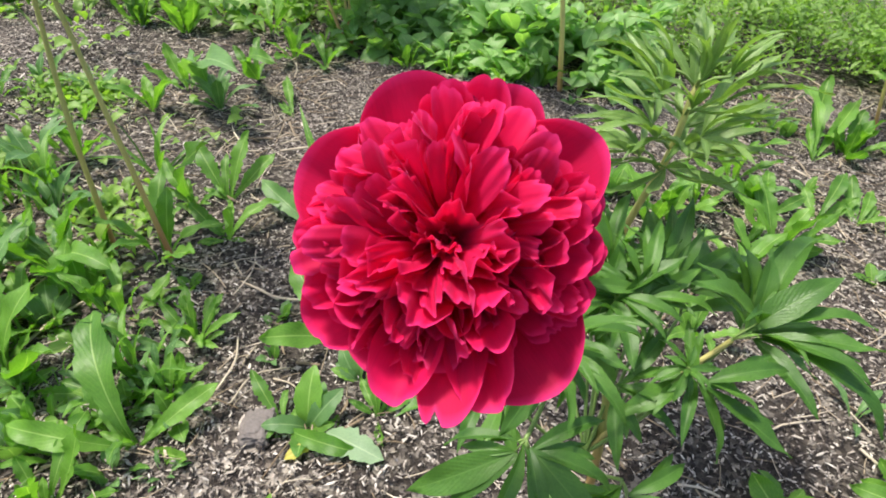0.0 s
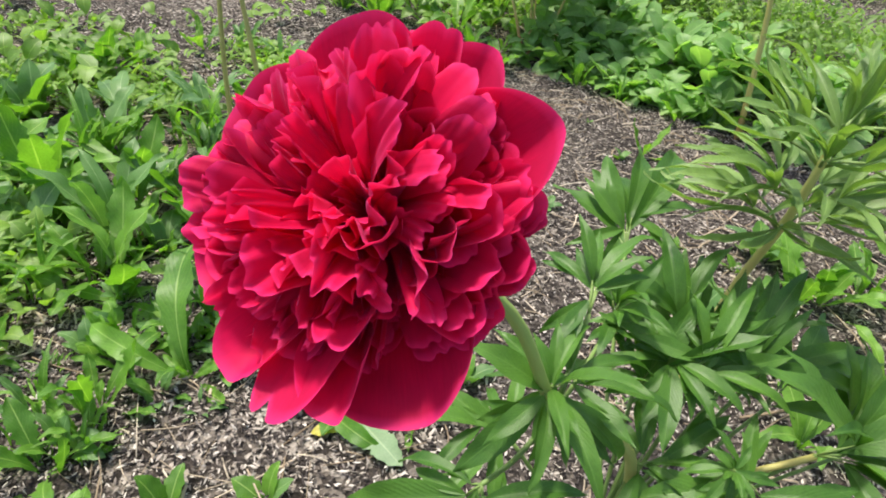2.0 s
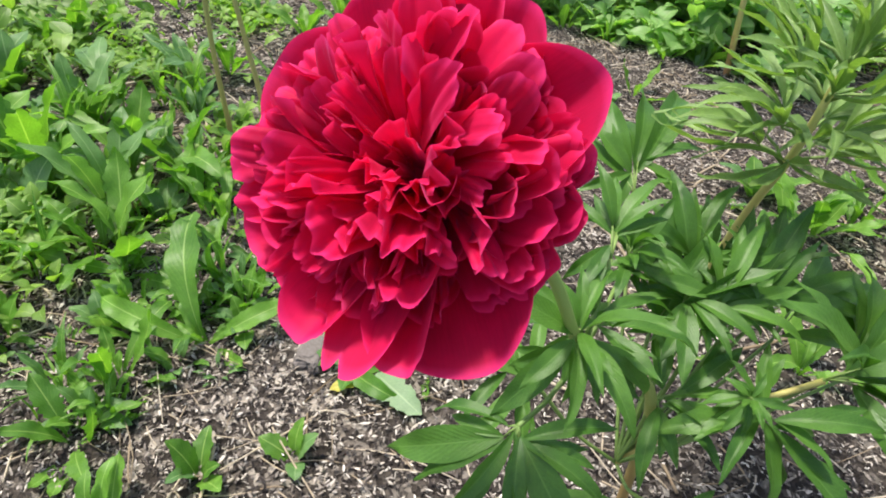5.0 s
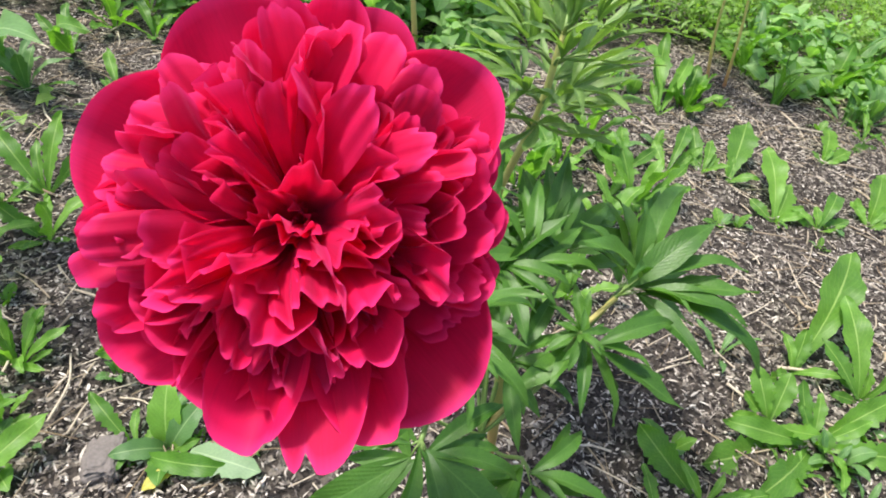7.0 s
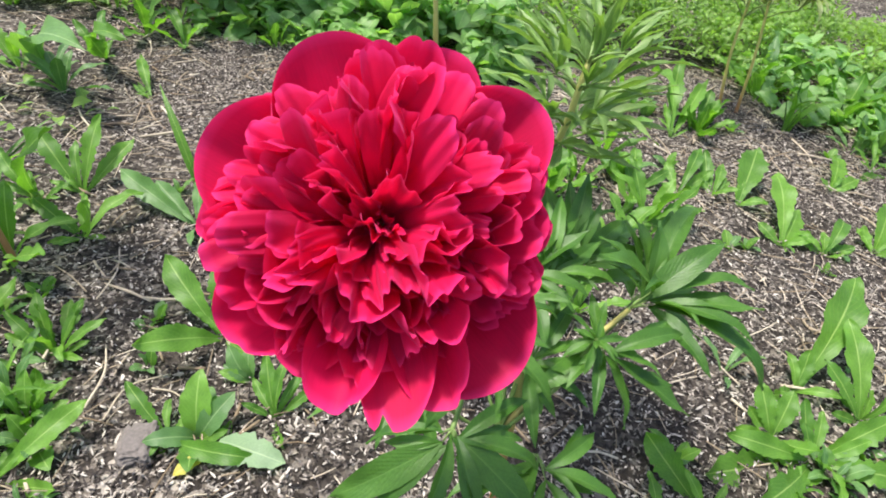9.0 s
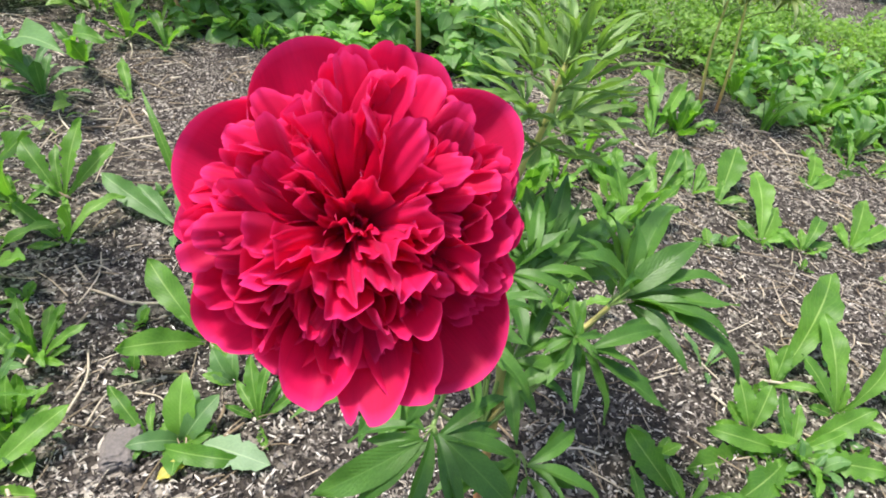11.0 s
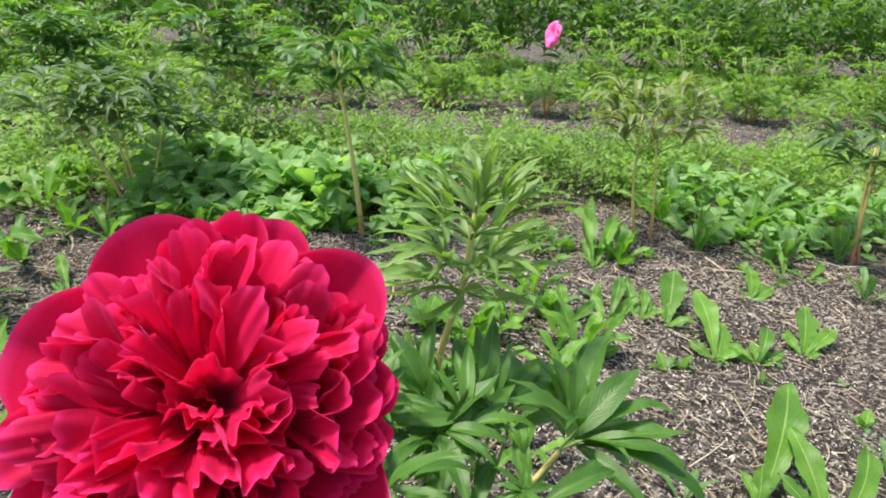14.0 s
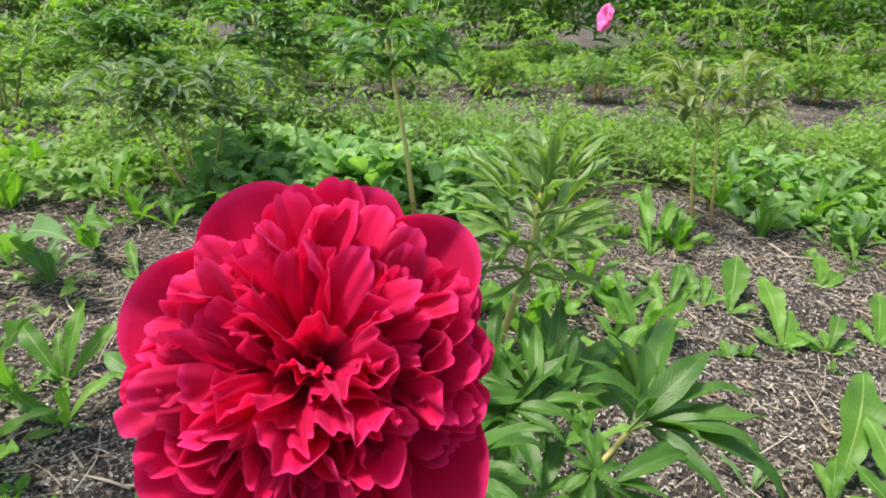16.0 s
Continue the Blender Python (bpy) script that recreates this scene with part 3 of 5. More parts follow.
    leaf(low_node, (0.236, 0.363, 0.305), ((0.168, 0.300, 0.420), (0.262, 0.45, 0.385), (0.330, 0.52, 0.375), (0.330, 0.420, 0.384), (0.372, 0.395, 0.350), (0.375, 0.365, 0.330), (0.362, 0.335, 0.325), (0.392, 0.320, 0.268), (0.29, 0.50, 0.36), (0.23, 0.47, 0.37)))
    leaf(low_node, (0.10, 0.36, 0.34), ((0.012, 0.34, 0.42), (0.04, 0.42, 0.43), (0.10, 0.45, 0.42), (0.155, 0.40, 0.40), (0.16, 0.34, 0.37), (0.03, 0.30, 0.38), (0.075, 0.47, 0.39)))
    leaf(low_node, (0.01, 0.43, 0.37), ((-0.065, 0.51, 0.43), (-0.05, 0.57, 0.43), (-0.02, 0.61, 0.42), (-0.09, 0.44, 0.41), (0.05, 0.52, 0.41), (-0.04, 0.39, 0.38)))
    leaf(low_node, (0.19, 0.43, 0.27), ((0.14, 0.54, 0.33), (0.20, 0.56, 0.32), (0.27, 0.55, 0.30), (0.12, 0.47, 0.31), (0.28, 0.47, 0.28)))
    leaf(low_node, (0.15, 0.21, 0.22), ((0.06, 0.14, 0.23), (0.12, 0.12, 0.22), (0.19, 0.13, 0.20), (0.24, 0.19, 0.19), (0.21, 0.25, 0.22)))
    leaf(low_node, (0.13, 0.31, 0.35), ((0.09, 0.36, 0.41), (0.135, 0.40, 0.41), (0.185, 0.38, 0.39), (0.205, 0.33, 0.37), (0.07, 0.31, 0.37)))
    leaf(low_node, (0.17, 0.40, 0.33), ((0.13, 0.49, 0.38), (0.18, 0.50, 0.37), (0.235, 0.485, 0.35), (0.26, 0.43, 0.34), (0.11, 0.43, 0.36)))
    leaf(low_node, (0.12, 0.26, 0.29), ((0.165, 0.335, 0.33), (0.20, 0.30, 0.30), (0.19, 0.24, 0.27), (0.09, 0.33, 0.33), (0.14, 0.19, 0.26)))
    leaf(low_node, (0.27, 0.46, 0.24), ((0.25, 0.56, 0.28), (0.31, 0.55, 0.27), (0.36, 0.50, 0.25), (0.36, 0.43, 0.22), (0.22, 0.53, 0.27)))
    # leaves round the joint below the flower and behind it
    leaf(stem_node, (0.06, 0.17, 0.411), ((0.012, 0.13, 0.457), (0.01, 0.17, 0.432), (0.042, 0.2, 0.447), (0.059, 0.22, 0.442), (0.123, 0.16, 0.472), (0.036, 0.1, 0.363), (0.049, 0.11, 0.412), (0.086, 0.11, 0.391), (0.125, 0.13, 0.397), (0.099, 0.12, 0.426), (0.113, 0.2, 0.36)))
    leaf(stem_node, (0.045, 0.33, 0.364), ((-0.001, 0.36, 0.401), (0.031, 0.36, 0.411), (0.06, 0.37, 0.427), (0.078, 0.3, 0.427), (0.106, 0.3, 0.397), (-0.012, 0.33, 0.391), (0.058, 0.27, 0.373)))
    leaf(low_node, (0.108, 0.4, 0.33), ((0.055, 0.42, 0.344), (0.146, 0.35, 0.357), (0.155, 0.42, 0.348), (0.158, 0.45, 0.359), (0.153, 0.34, 0.32), (0.097, 0.36, 0.306), (0.123, 0.45, 0.352)))
    leaf(low_node, (0.184, 0.27, 0.331), ((0.151, 0.25, 0.331), (0.175, 0.24, 0.323), (0.159, 0.27, 0.352), (0.186, 0.29, 0.357), (0.215, 0.28, 0.34), (0.198, 0.24, 0.339)))
    # spreading and upright leaves on the flower's right flank
    leaf(low_node, (0.106, 0.318, 0.358), ((0.051, 0.264, 0.339), (0.16, 0.387, 0.396), (0.167, 0.355, 0.405), (0.172, 0.307, 0.368), (0.159, 0.283, 0.358), (0.135, 0.247, 0.34), (0.041, 0.368, 0.37), (0.037, 0.309, 0.375)))
    leaf(stem_node, (0.055, 0.222, 0.44), ((0.015, 0.26, 0.49), (0.062, 0.30, 0.482), (0.077, 0.266, 0.47), (0.026, 0.284, 0.468), (0.0, 0.245, 0.462), (0.05, 0.187, 0.445)))
    leaf(low_node, (0.15, 0.36, 0.33), ((0.12, 0.43, 0.41), (0.165, 0.44, 0.42), (0.20, 0.42, 0.41), (0.22, 0.385, 0.37), (0.10, 0.39, 0.40), (0.19, 0.34, 0.35)))
    leaf(low_node, (0.09, 0.30, 0.32), ((0.06, 0.36, 0.39), (0.10, 0.37, 0.40), (0.14, 0.36, 0.39), (0.15, 0.30, 0.36), (0.05, 0.31, 0.37), (0.12, 0.25, 0.33)))
    # side stalk, reddish, running out to the broad leaf
    part("side_stalk", mesh_of("side_stalk", *tube(bent([local(low_node), local((0.16, 0.29, 0.26)), local((0.236, 0.363, 0.303))], 5), [0.003] * 11, 6)[:2], REDSTEM), root, "reddish side stalk")


build_main_peony()


# ---- the pale leafy shoot beside it ----
def build_shoot():
    rng = random.Random(23)
    foot = Vector((0.085, 0.66, 0.0))
    foot.z = gh(foot.x, foot.y)
    root = thing("peony_shoot", foot, "pale upright peony shoot with narrow leaves on a yellow stem", "peony")

    def local(p):
        return Vector(p) - foot

    line = bent([local(p) for p in (foot - Vector((0, 0, 0.03)), (0.096, 0.60, 0.17), (0.109, 0.545, 0.312), (0.13, 0.485, 0.442), (0.136, 0.473, 0.515), (0.138, 0.474, 0.535))], 5)
    part("stem", mesh_of("stem", *tube(line, [0.0062 - 0.0035 * i / len(line) for i in range(len(line))], 9)[:2], YSTEM), root, "yellow-green stem")

    def whorl(node, count, low, high, reach, lean=0.0):
        for k in range(count):
            a = 6.283 * k / count + rng.uniform(-0.3, 0.3)
            rise = rng.uniform(low, high)
            n = Vector(node) + Vector((0.03 * math.cos(a), 0.03 * math.sin(a), 0.018))
            stalk = tube([local(node), local((Vector(node) + n) / 2 + Vector((0, 0, 0.004))), local(n)], [0.002, 0.0017, 0.0015], 5)
            lf = part("leaf", mesh_of("leaf", *stalk[:2], PETIOLE), root)
            for j in range(6):
                b = a + (j - 2.5) * 0.4 + rng.uniform(-0.15, 0.15)
                r = reach * rng.uniform(0.75, 1.1) * (1 - 0.08 * abs(j - 3))
                up = rise + rng.uniform(-0.25, 0.25)
                tip = n + r * Vector((math.cos(b) * math.cos(up), math.sin(b) * math.cos(up), math.sin(up)))
                part("leaflet", SHOOT_LEAFLETS[rng.randrange(5)], lf, "", aim(local(n), local(tip), Vector((-math.cos(b) * 0.5 + rng.uniform(-0.6, 0.6), -math.sin(b) * 0.5 + rng.uniform(-0.6, 0.6), 1)), None, rng.uniform(0.85, 1.2)))

    whorl((0.127, 0.489, 0.425), 5, -0.15, 0.3, 0.115)
    whorl((0.131, 0.482, 0.455), 5, 0.0, 0.5, 0.115)
    whorl((0.135, 0.475, 0.50), 5, 0.2, 0.75, 0.10)
    whorl((0.138, 0.474, 0.532), 4, 0.5, 1.1, 0.075)


build_shoot()


# ---- weeds among the husks ----
def weed(at, size, leaves, kinds, rise=(0.35, 1.1), label="", category="weed", group="weeds between the peonies", seed=0, spread=0.0, name="weed"):
    """A rosette of separate leaves from one foot."""
    rng = random.Random(seed)
    x, y = at
    root = thing(name, (x, y, gh(x, y) - 0.004), label, category, group)
    turn = rng.random() * 6.283
    for k in range(leaves):
        a = turn + 2.39996 * k + rng.uniform(-0.3, 0.3)
        up = rng.uniform(*rise)
        r = size * rng.uniform(0.65, 1.08)
        tip = Vector((math.cos(a) * math.cos(up), math.sin(a) * math.cos(up), math.sin(up))) * r
        tip.z = max(tip.z, 0.012)
        base = Vector((math.cos(a), math.sin(a), 0)) * (0.004 + spread * rng.random())
        me = kinds[rng.randrange(len(kinds))]
        part(me.name.split(".")[0], me, root, "", aim(base, tip, Vector((-math.cos(a) * 0.6 + rng.uniform(-0.4, 0.4), -math.sin(a) * 0.6 + rng.uniform(-0.4, 0.4), 1)), None, rng.uniform(0.8, 1.2)))
    return root


FRESH = "fresh green dandelion-like weed growing through husks"
SEEDLING = "small seedling weed with roundish leaves"
BLUE = "dull blue-green weed with long leaves"


def placed_weed(at, tips, kinds, label, wide=1.0):
    """A weed whose leaf tips are known: offsets from its foot, heights above the soil."""
    rng = random.Random(int(1000 * (at[0] * 7 + at[1] * 3)))
    x, y = at
    root = thing("weed", (x, y, gh(x, y) - 0.004), label, "weed", "weeds between the peonies")
    for tx, ty, tz in tips:
        tip = Vector((tx, ty, tz + 0.004))
        out = Vector((tx, ty, 0))
        base = out * 0.03
        me = kinds[rng.randrange(len(kinds))]
        part("leaf", me, root, "", aim(base, tip, Vector((rng.uniform(-0.3, 0.3), -0.7, 0.75)) - out * 2, None, wide * rng.uniform(0.85, 1.2)))
    for k in range(3):
        a, s = rng.random() * 6.283, rng.uniform(0.035, 0.075)
        part("leaf", kinds[rng.randrange(len(kinds))], root, "", aim((0, 0, 0.002), (s * math.cos(a), s * math.sin(a), s * rng.uniform(0.3, 0.9)), (0, -0.5, 1), None, wide))
    return root


# the larger weeds near the path
placed_weed((-0.667, 0.687), ((0.061, 0.115, 0.046), (-0.095, 0.015, 0.061), (-0.041, -0.046, 0.01), (0.082, -0.084, 0.145), (-0.048, 0.02, 0.034),), WEED_LEAVES, FRESH, 0.95)
placed_weed((-0.751, 0.819), ((0.0, 0.106, 0.133), (-0.114, 0.054, 0.106), (0.048, 0.132, 0.073), (-0.044, 0.073, 0.082), (-0.085, 0.057, 0.058),), WEED_LEAVES, FRESH, 0.8)
placed_weed((-0.809, 0.777), ((0.154, -0.111, 0.232), (-0.099, 0.04, 0.082), (-0.072, -0.007, 0.034), (0.014, -0.101, 0.016), (-0.04, 0.031, 0.046),), WEED_LEAVES, FRESH, 0.85)
placed_weed((-0.492, 0.788), ((-0.119, 0.069, 0.046), (-0.188, 0.061, 0.064), (-0.023, 0.077, 0.073), (0.024, -0.08, 0.013),), BLUE_LEAVES, BLUE, 0.9)
placed_weed((-0.53, 0.405), ((-0.054, 0.052, 0.073), (0.016, 0.063, 0.064), (-0.076, -0.002, 0.028), (0.033, 0.028, 0.013), (-0.016, 0.021, 0.028), (-0.082, 0.017, 0.055),), WEED_LEAVES, FRESH, 0.8)
placed_weed((-0.321, 0.513), ((-0.08, -0.119, 0.076), (-0.038, 0.08, 0.094), (-0.131, 0.081, 0.082), (0.058, -0.046, 0.019),), WEED_LEAVES, FRESH, 1.0)
torn_weed = placed_weed((-0.309, 0.304), ((-0.075, 0.04, 0.05), (0.134, -0.018, 0.018), (0.004, -0.033, 0.007),), WEED_LEAVES, "spreading weed with one yellowing and one pale torn leaf", 1.0)
b = blade(SPOON, 0.26, 0.5, 0.2, 0.04, 0.08, rows=14, rng=random.Random(61))
part("leaf", mesh_of("leaf", b[0], b[1], WITHERED, b[2]), torn_weed, "yellow withering leaf", aim((0.075, -0.014, 0.014), (0.036, -0.062, 0.014), (0, 0, 1), None, 1.2))
b = blade(ROUND, 0.40, 0.25, 0.15, 0.04, 0.16, rows=15, rng=random.Random(62))
part("leaf", mesh_of("leaf", b[0], b[1], PALELEAF, b[2]), torn_weed, "pale grey-green leaf", aim((0.072, -0.001, 0.02), (0.170, -0.024, 0.03), (0, -0.4, 1)))
placed_weed((-0.273, 0.312), ((-0.025, 0.024, 0.028), (0.012, 0.043, 0.04), (0.037, 0.048, 0.049), (-0.013, 0.056, 0.073), (0.042, 0.005, 0.022),), BROAD_LEAVES, SEEDLING, 0.9)
placed_weed((-0.183, 0.365), ((0.002, 0.051, 0.073), (-0.031, 0.057, 0.067), (0.025, 0.055, 0.043), (0.051, 0.044, 0.037), (0.032, -0.054, 0.01), (-0.031, 0.003, 0.013),), WEED_LEAVES, FRESH, 0.8)
placed_weed((-0.244, 0.429), ((-0.032, 0.002, 0.019), (-0.042, 0.024, 0.043), (-0.014, 0.035, 0.04),), BROAD_LEAVES, SEEDLING, 0.8)
placed_weed((-0.481, 0.195), ((-0.15, 0.12, 0.11), (0.071, 0.106, 0.05), (-0.105, 0.034, 0.08), (-0.15, -0.06, 0.05), (0.028, 0.034, 0.03), (0.093, -0.004, 0.02), (-0.067, 0.021, 0.05),), WEED_LEAVES, FRESH, 1.0)
placed_weed((-1.172, 1.362), ((0.139, -0.232, 0.193), (0.002, 0.092, 0.07), (0.285, -0.254, 0.196), (0.127, -0.117, 0.196), (-0.028, 0.014, 0.013),), BLUE_LEAVES, BLUE, 0.9)
placed_weed((-1.137, 1.554), ((-0.038, 0.085, 0.115), (-0.104, 0.027, 0.091), (0.196, -0.202, 0.145), (0.078, -0.172, 0.118),), WEED_LEAVES, FRESH, 0.8)
placed_weed((-0.871, 1.320), ((-0.103, 0.146, 0.063), (-0.070, 0.035, 0.021),), WEED_LEAVES, FRESH, 0.6)
placed_weed((0.600, 1.610), ((-0.045, 0.293, 0.108), (0.034, 0.285, 0.158), (0.133, 0.273, 0.105), (0.091, 0.195, 0.068), (-0.010, 0.141, 0.053), (0.048, 0.021, 0.027),), WEED_LEAVES, FRESH, 0.5)
placed_weed((0.657, 1.292), ((-0.008, 0.143, 0.063), (0.033, 0.100, 0.048), (-0.029, 0.050, 0.028), (0.048, 0.047, 0.026),), WEED_LEAVES, FRESH, 0.95)
placed_weed((0.714, 1.259), ((0.077, 0.198, 0.082),), WEED_LEAVES, FRESH, 1.3)
placed_weed((0.787, 1.112), ((0.011, 0.204, 0.092), (-0.056, 0.046, 0.030), (0.049, 0.100, 0.054), (-0.012, -0.040, 0.013), (0.072, 0.043, 0.027),), WEED_LEAVES, FRESH, 1.3)
placed_weed((0.882, 1.102), ((0.059, 0.093, 0.051), (-0.058, 0.038, 0.026), (0.071, 0.023, 0.023), (0.002, 0.052, 0.033),), WEED_LEAVES, FRESH, 1.3)
placed_weed((1.030, 1.455), ((0.045, 0.129, 0.053), (0.088, 0.051, 0.025), (-0.021, 0.034, 0.019),), WEED_LEAVES, FRESH, 1.3)
placed_weed((1.011, 1.139), ((0.069, 0.146, 0.070), (-0.014, 0.066, 0.038), (0.112, 0.073, 0.041), (0.022, -0.030, 0.025),), WEED_LEAVES, FRESH, 1.3)
placed_weed((0.636, 0.605), ((0.129, 0.201, 0.123), (0.026, 0.057, 0.054), (-0.051, -0.031, 0.015),), WEED_LEAVES, FRESH, 1.15)
placed_weed((0.566, 0.494), ((-0.027, 0.057, 0.062), (0.027, 0.053, 0.058), (-0.070, -0.011, 0.023),), WEED_LEAVES, FRESH, 1.3)
placed_weed((0.731, 0.562), ((-0.016, 0.135, 0.104), (-0.064, 0.066, 0.063), (0.102, 0.114, 0.092), (0.014, 0.036, 0.041), (-0.061, -0.011, 0.020),), WEED_LEAVES, FRESH, 0.95)
placed_weed((0.620, 0.467), ((-0.188, -0.076, 0.015), (-0.143, -0.002, 0.027), (0.081, 0.026, 0.036), (0.127, 0.058, 0.063), (0.127, -0.028, 0.024), (-0.021, 0.032, 0.043), (-0.130, -0.121, 0.015), (0.001, -0.088, 0.015), (-0.067, -0.025, 0.015),), WEED_LEAVES, FRESH, 0.95)
placed_weed((0.427, 0.340), ((-0.097, 0.055, 0.075), (-0.038, 0.028, 0.047),), WEED_LEAVES, FRESH, 1)
placed_weed((0.564, 1.276), ((0.067, 0.154, 0.067), (-0.029, 0.087, 0.043), (0.094, 0.083, 0.041),), WEED_LEAVES, FRESH, 0.9)
placed_weed((0.429, 1.218), ((0.100, 0.080, 0.041), (-0.062, 0.057, 0.033), (-0.032, 0.119, 0.057), (0.039, 0.016, 0.023), (0.014, 0.138, 0.064),), WEED_LEAVES, FRESH, 1)
placed_weed((0.385, 1.080), ((0.093, 0.039, 0.026), (0.052, 0.093, 0.051), (0.113, -0.018, 0.017), (0.161, 0.023, 0.017),), WEED_LEAVES, FRESH, 1)
placed_weed((1.223, 1.636), ((0.023, 0.158, 0.058), (0.050, 0.124, 0.047),), WEED_LEAVES, FRESH, 0.6)
placed_weed((1.286, 1.619), ((-0.145, -0.078, 0.015), (0.092, 0.083, 0.034),), WEED_LEAVES, FRESH, 0.9)
placed_weed((-0.807, 0.340), ((-0.071, 0.072, 0.077), (-0.032, 0.129, 0.101), (-0.092, 0.045, 0.064), (0.127, -0.026, 0.015), (-0.011, -0.082, 0.015),), WEED_LEAVES, FRESH, 0.95)
placed_weed((-0.570, 0.377), ((0.012, 0.040, 0.041), (-0.050, -0.025, 0.029), (0.007, -0.070, 0.015), (-0.018, 0.017, 0.030),), BLUE_LEAVES, BLUE, 1)
placed_weed((-0.331, -0.053), ((0.100, 0.061, 0.044), (-0.036, 0.015, 0.074), (-0.039, 0.044, 0.061),), WEED_LEAVES, FRESH, 1.2)
placed_weed((-0.706, 0.220), ((-0.076, -0.053, 0.016), (-0.042, 0.006, 0.035), (-0.001, 0.038, 0.033), (0.044, -0.070, 0.015), (0.092, 0.016, 0.015),), WEED_LEAVES, FRESH, 0.9)
# smaller ones: foot, size, leaves
small_weeds = (
    ((-0.235, 0.14), 0.06, 4, BROAD_LEAVES, SEEDLING), ((-0.31, 0.05), 0.07, 5, BROAD_LEAVES, SEEDLING), ((-0.18, 0.48), 0.06, 5, BROAD_LEAVES, SEEDLING),
    ((0.52, 0.62), 0.08, 4, BLUE_LEAVES, BLUE), ((0.40, 0.42), 0.06, 5, BROAD_LEAVES, SEEDLING), ((0.36, 0.30), 0.08, 4, WEED_LEAVES, FRESH), ((0.45, 0.30), 0.04, 5, BROAD_LEAVES, SEEDLING),
    ((0.34, 0.88), 0.13, 6, WEED_LEAVES, FRESH), ((0.22, 1.12), 0.14, 6, WEED_LEAVES, FRESH), ((0.27, 0.72), 0.12, 6, WEED_LEAVES, FRESH), ((0.12, 0.95), 0.10, 5, BROAD_LEAVES, SEEDLING),
    ((-1.12, 1.76), 0.18, 7, WEED_LEAVES, FRESH), ((-1.08, 1.26), 0.14, 9, BLUE_LEAVES, BLUE), ((-0.98, 1.74), 0.15, 7, WEED_LEAVES, FRESH), ((-1.24, 1.16), 0.15, 6, WEED_LEAVES, FRESH),
    ((-1.217, 0.74), 0.2, 8, BLUE_LEAVES, BLUE), ((-0.32, 1.52), 0.12, 4, WEED_LEAVES, FRESH), ((0.93, 0.72), 0.10, 5, BLUE_LEAVES, BLUE), ((0.98, 0.86), 0.05, 5, BROAD_LEAVES, SEEDLING),
    ((-0.44, 0.52), 0.04, 4, BROAD_LEAVES, SEEDLING), ((-0.40, 0.42), 0.035, 4, BROAD_LEAVES, SEEDLING), ((0.70, 1.72), 0.06, 6, BROAD_LEAVES, SEEDLING), ((0.82, 1.74), 0.05, 6, BROAD_LEAVES, SEEDLING),
    ((-0.77, 0.24), 0.20, 8, WEED_LEAVES, FRESH), ((-0.9, 0.48), 0.18, 8, WEED_LEAVES, FRESH),
)
for i, (at, size, leaves, kinds, label) in enumerate(small_weeds):
    weed(at, size, leaves, kinds, (0.25, 1.15), label, seed=100 + i)

rng = random.Random(78)
for i in range(34):
    weed((rng.uniform(-0.7, 1.3), rng.uniform(0.3, 1.8)), rng.uniform(0.022, 0.05), 5, BROAD_LEAVES, (0.2, 1.0), "tiny green seedling sprouting between husks", seed=500 + i)
rng = random.Random(77)
# thick weeds to the side of the bed and along its far edge: x range, y range, count, size
for x0, x1, y0, y1, count, s0, s1 in ((-1.75, -0.74, -0.25, 0.88, 44, 0.12, 0.24), (-2.3, -1.3, 1.85, 2.4, 16, 0.14, 0.24), (-2.2, -1.2, 1.0, 1.8, 5, 0.10, 0.18), (-1.25, 0.1, 1.85, 2.25, 14, 0.10, 0.17), (0.95, 2.1, 1.75, 2.35, 26, 0.13, 0.22),
                                      (0.35, 0.75, 1.7, 2.0, 7, 0.1, 0.16), (1.2, 2.0, 0.5, 1.6, 7, 0.1, 0.18)):
    for k in range(count):
        kinds, label = ((WEED_LEAVES, FRESH), (BLUE_LEAVES, BLUE), (BROAD_LEAVES, "broad-leaved weed with soft green leaves"), (GRASS_LEAVES, "small tuft of fresh green grass"))[rng.choices(range(4), (5, 3, 2, 2))[0]]
        weed((rng.uniform(x0, x1), rng.uniform(y0, y1)), rng.uniform(s0, s1) * (0.6 if kinds is BROAD_LEAVES else 1), rng.randrange(6, 10), kinds, (0.35, 1.25), label, seed=1000 + rng.randrange(9999), spread=0.02,
             name="grass_tuft" if kinds is GRASS_LEAVES else "weed", category="grass" if kinds is GRASS_LEAVES else "weed")
for k in range(20):
    x, y = rng.uniform(-0.92, -0.44), rng.uniform(-0.02, 0.36)
    kinds, label = ((WEED_LEAVES, FRESH), (BLUE_LEAVES, BLUE), (BROAD_LEAVES, "broad-leaved weed with soft green leaves"), (GRASS_LEAVES, "small tuft of fresh green grass"))[rng.choices(range(4), (4, 3, 3, 1))[0]]
    weed((x, y), rng.uniform(0.05, 0.11) * (0.7 if kinds is BROAD_LEAVES else 1), rng.randrange(6, 10), kinds, (0.2, 1.1), label, seed=5000 + k, spread=0.02,
         name="grass_tuft" if kinds is GRASS_LEAVES else "weed", category="grass" if kinds is GRASS_LEAVES else "weed")
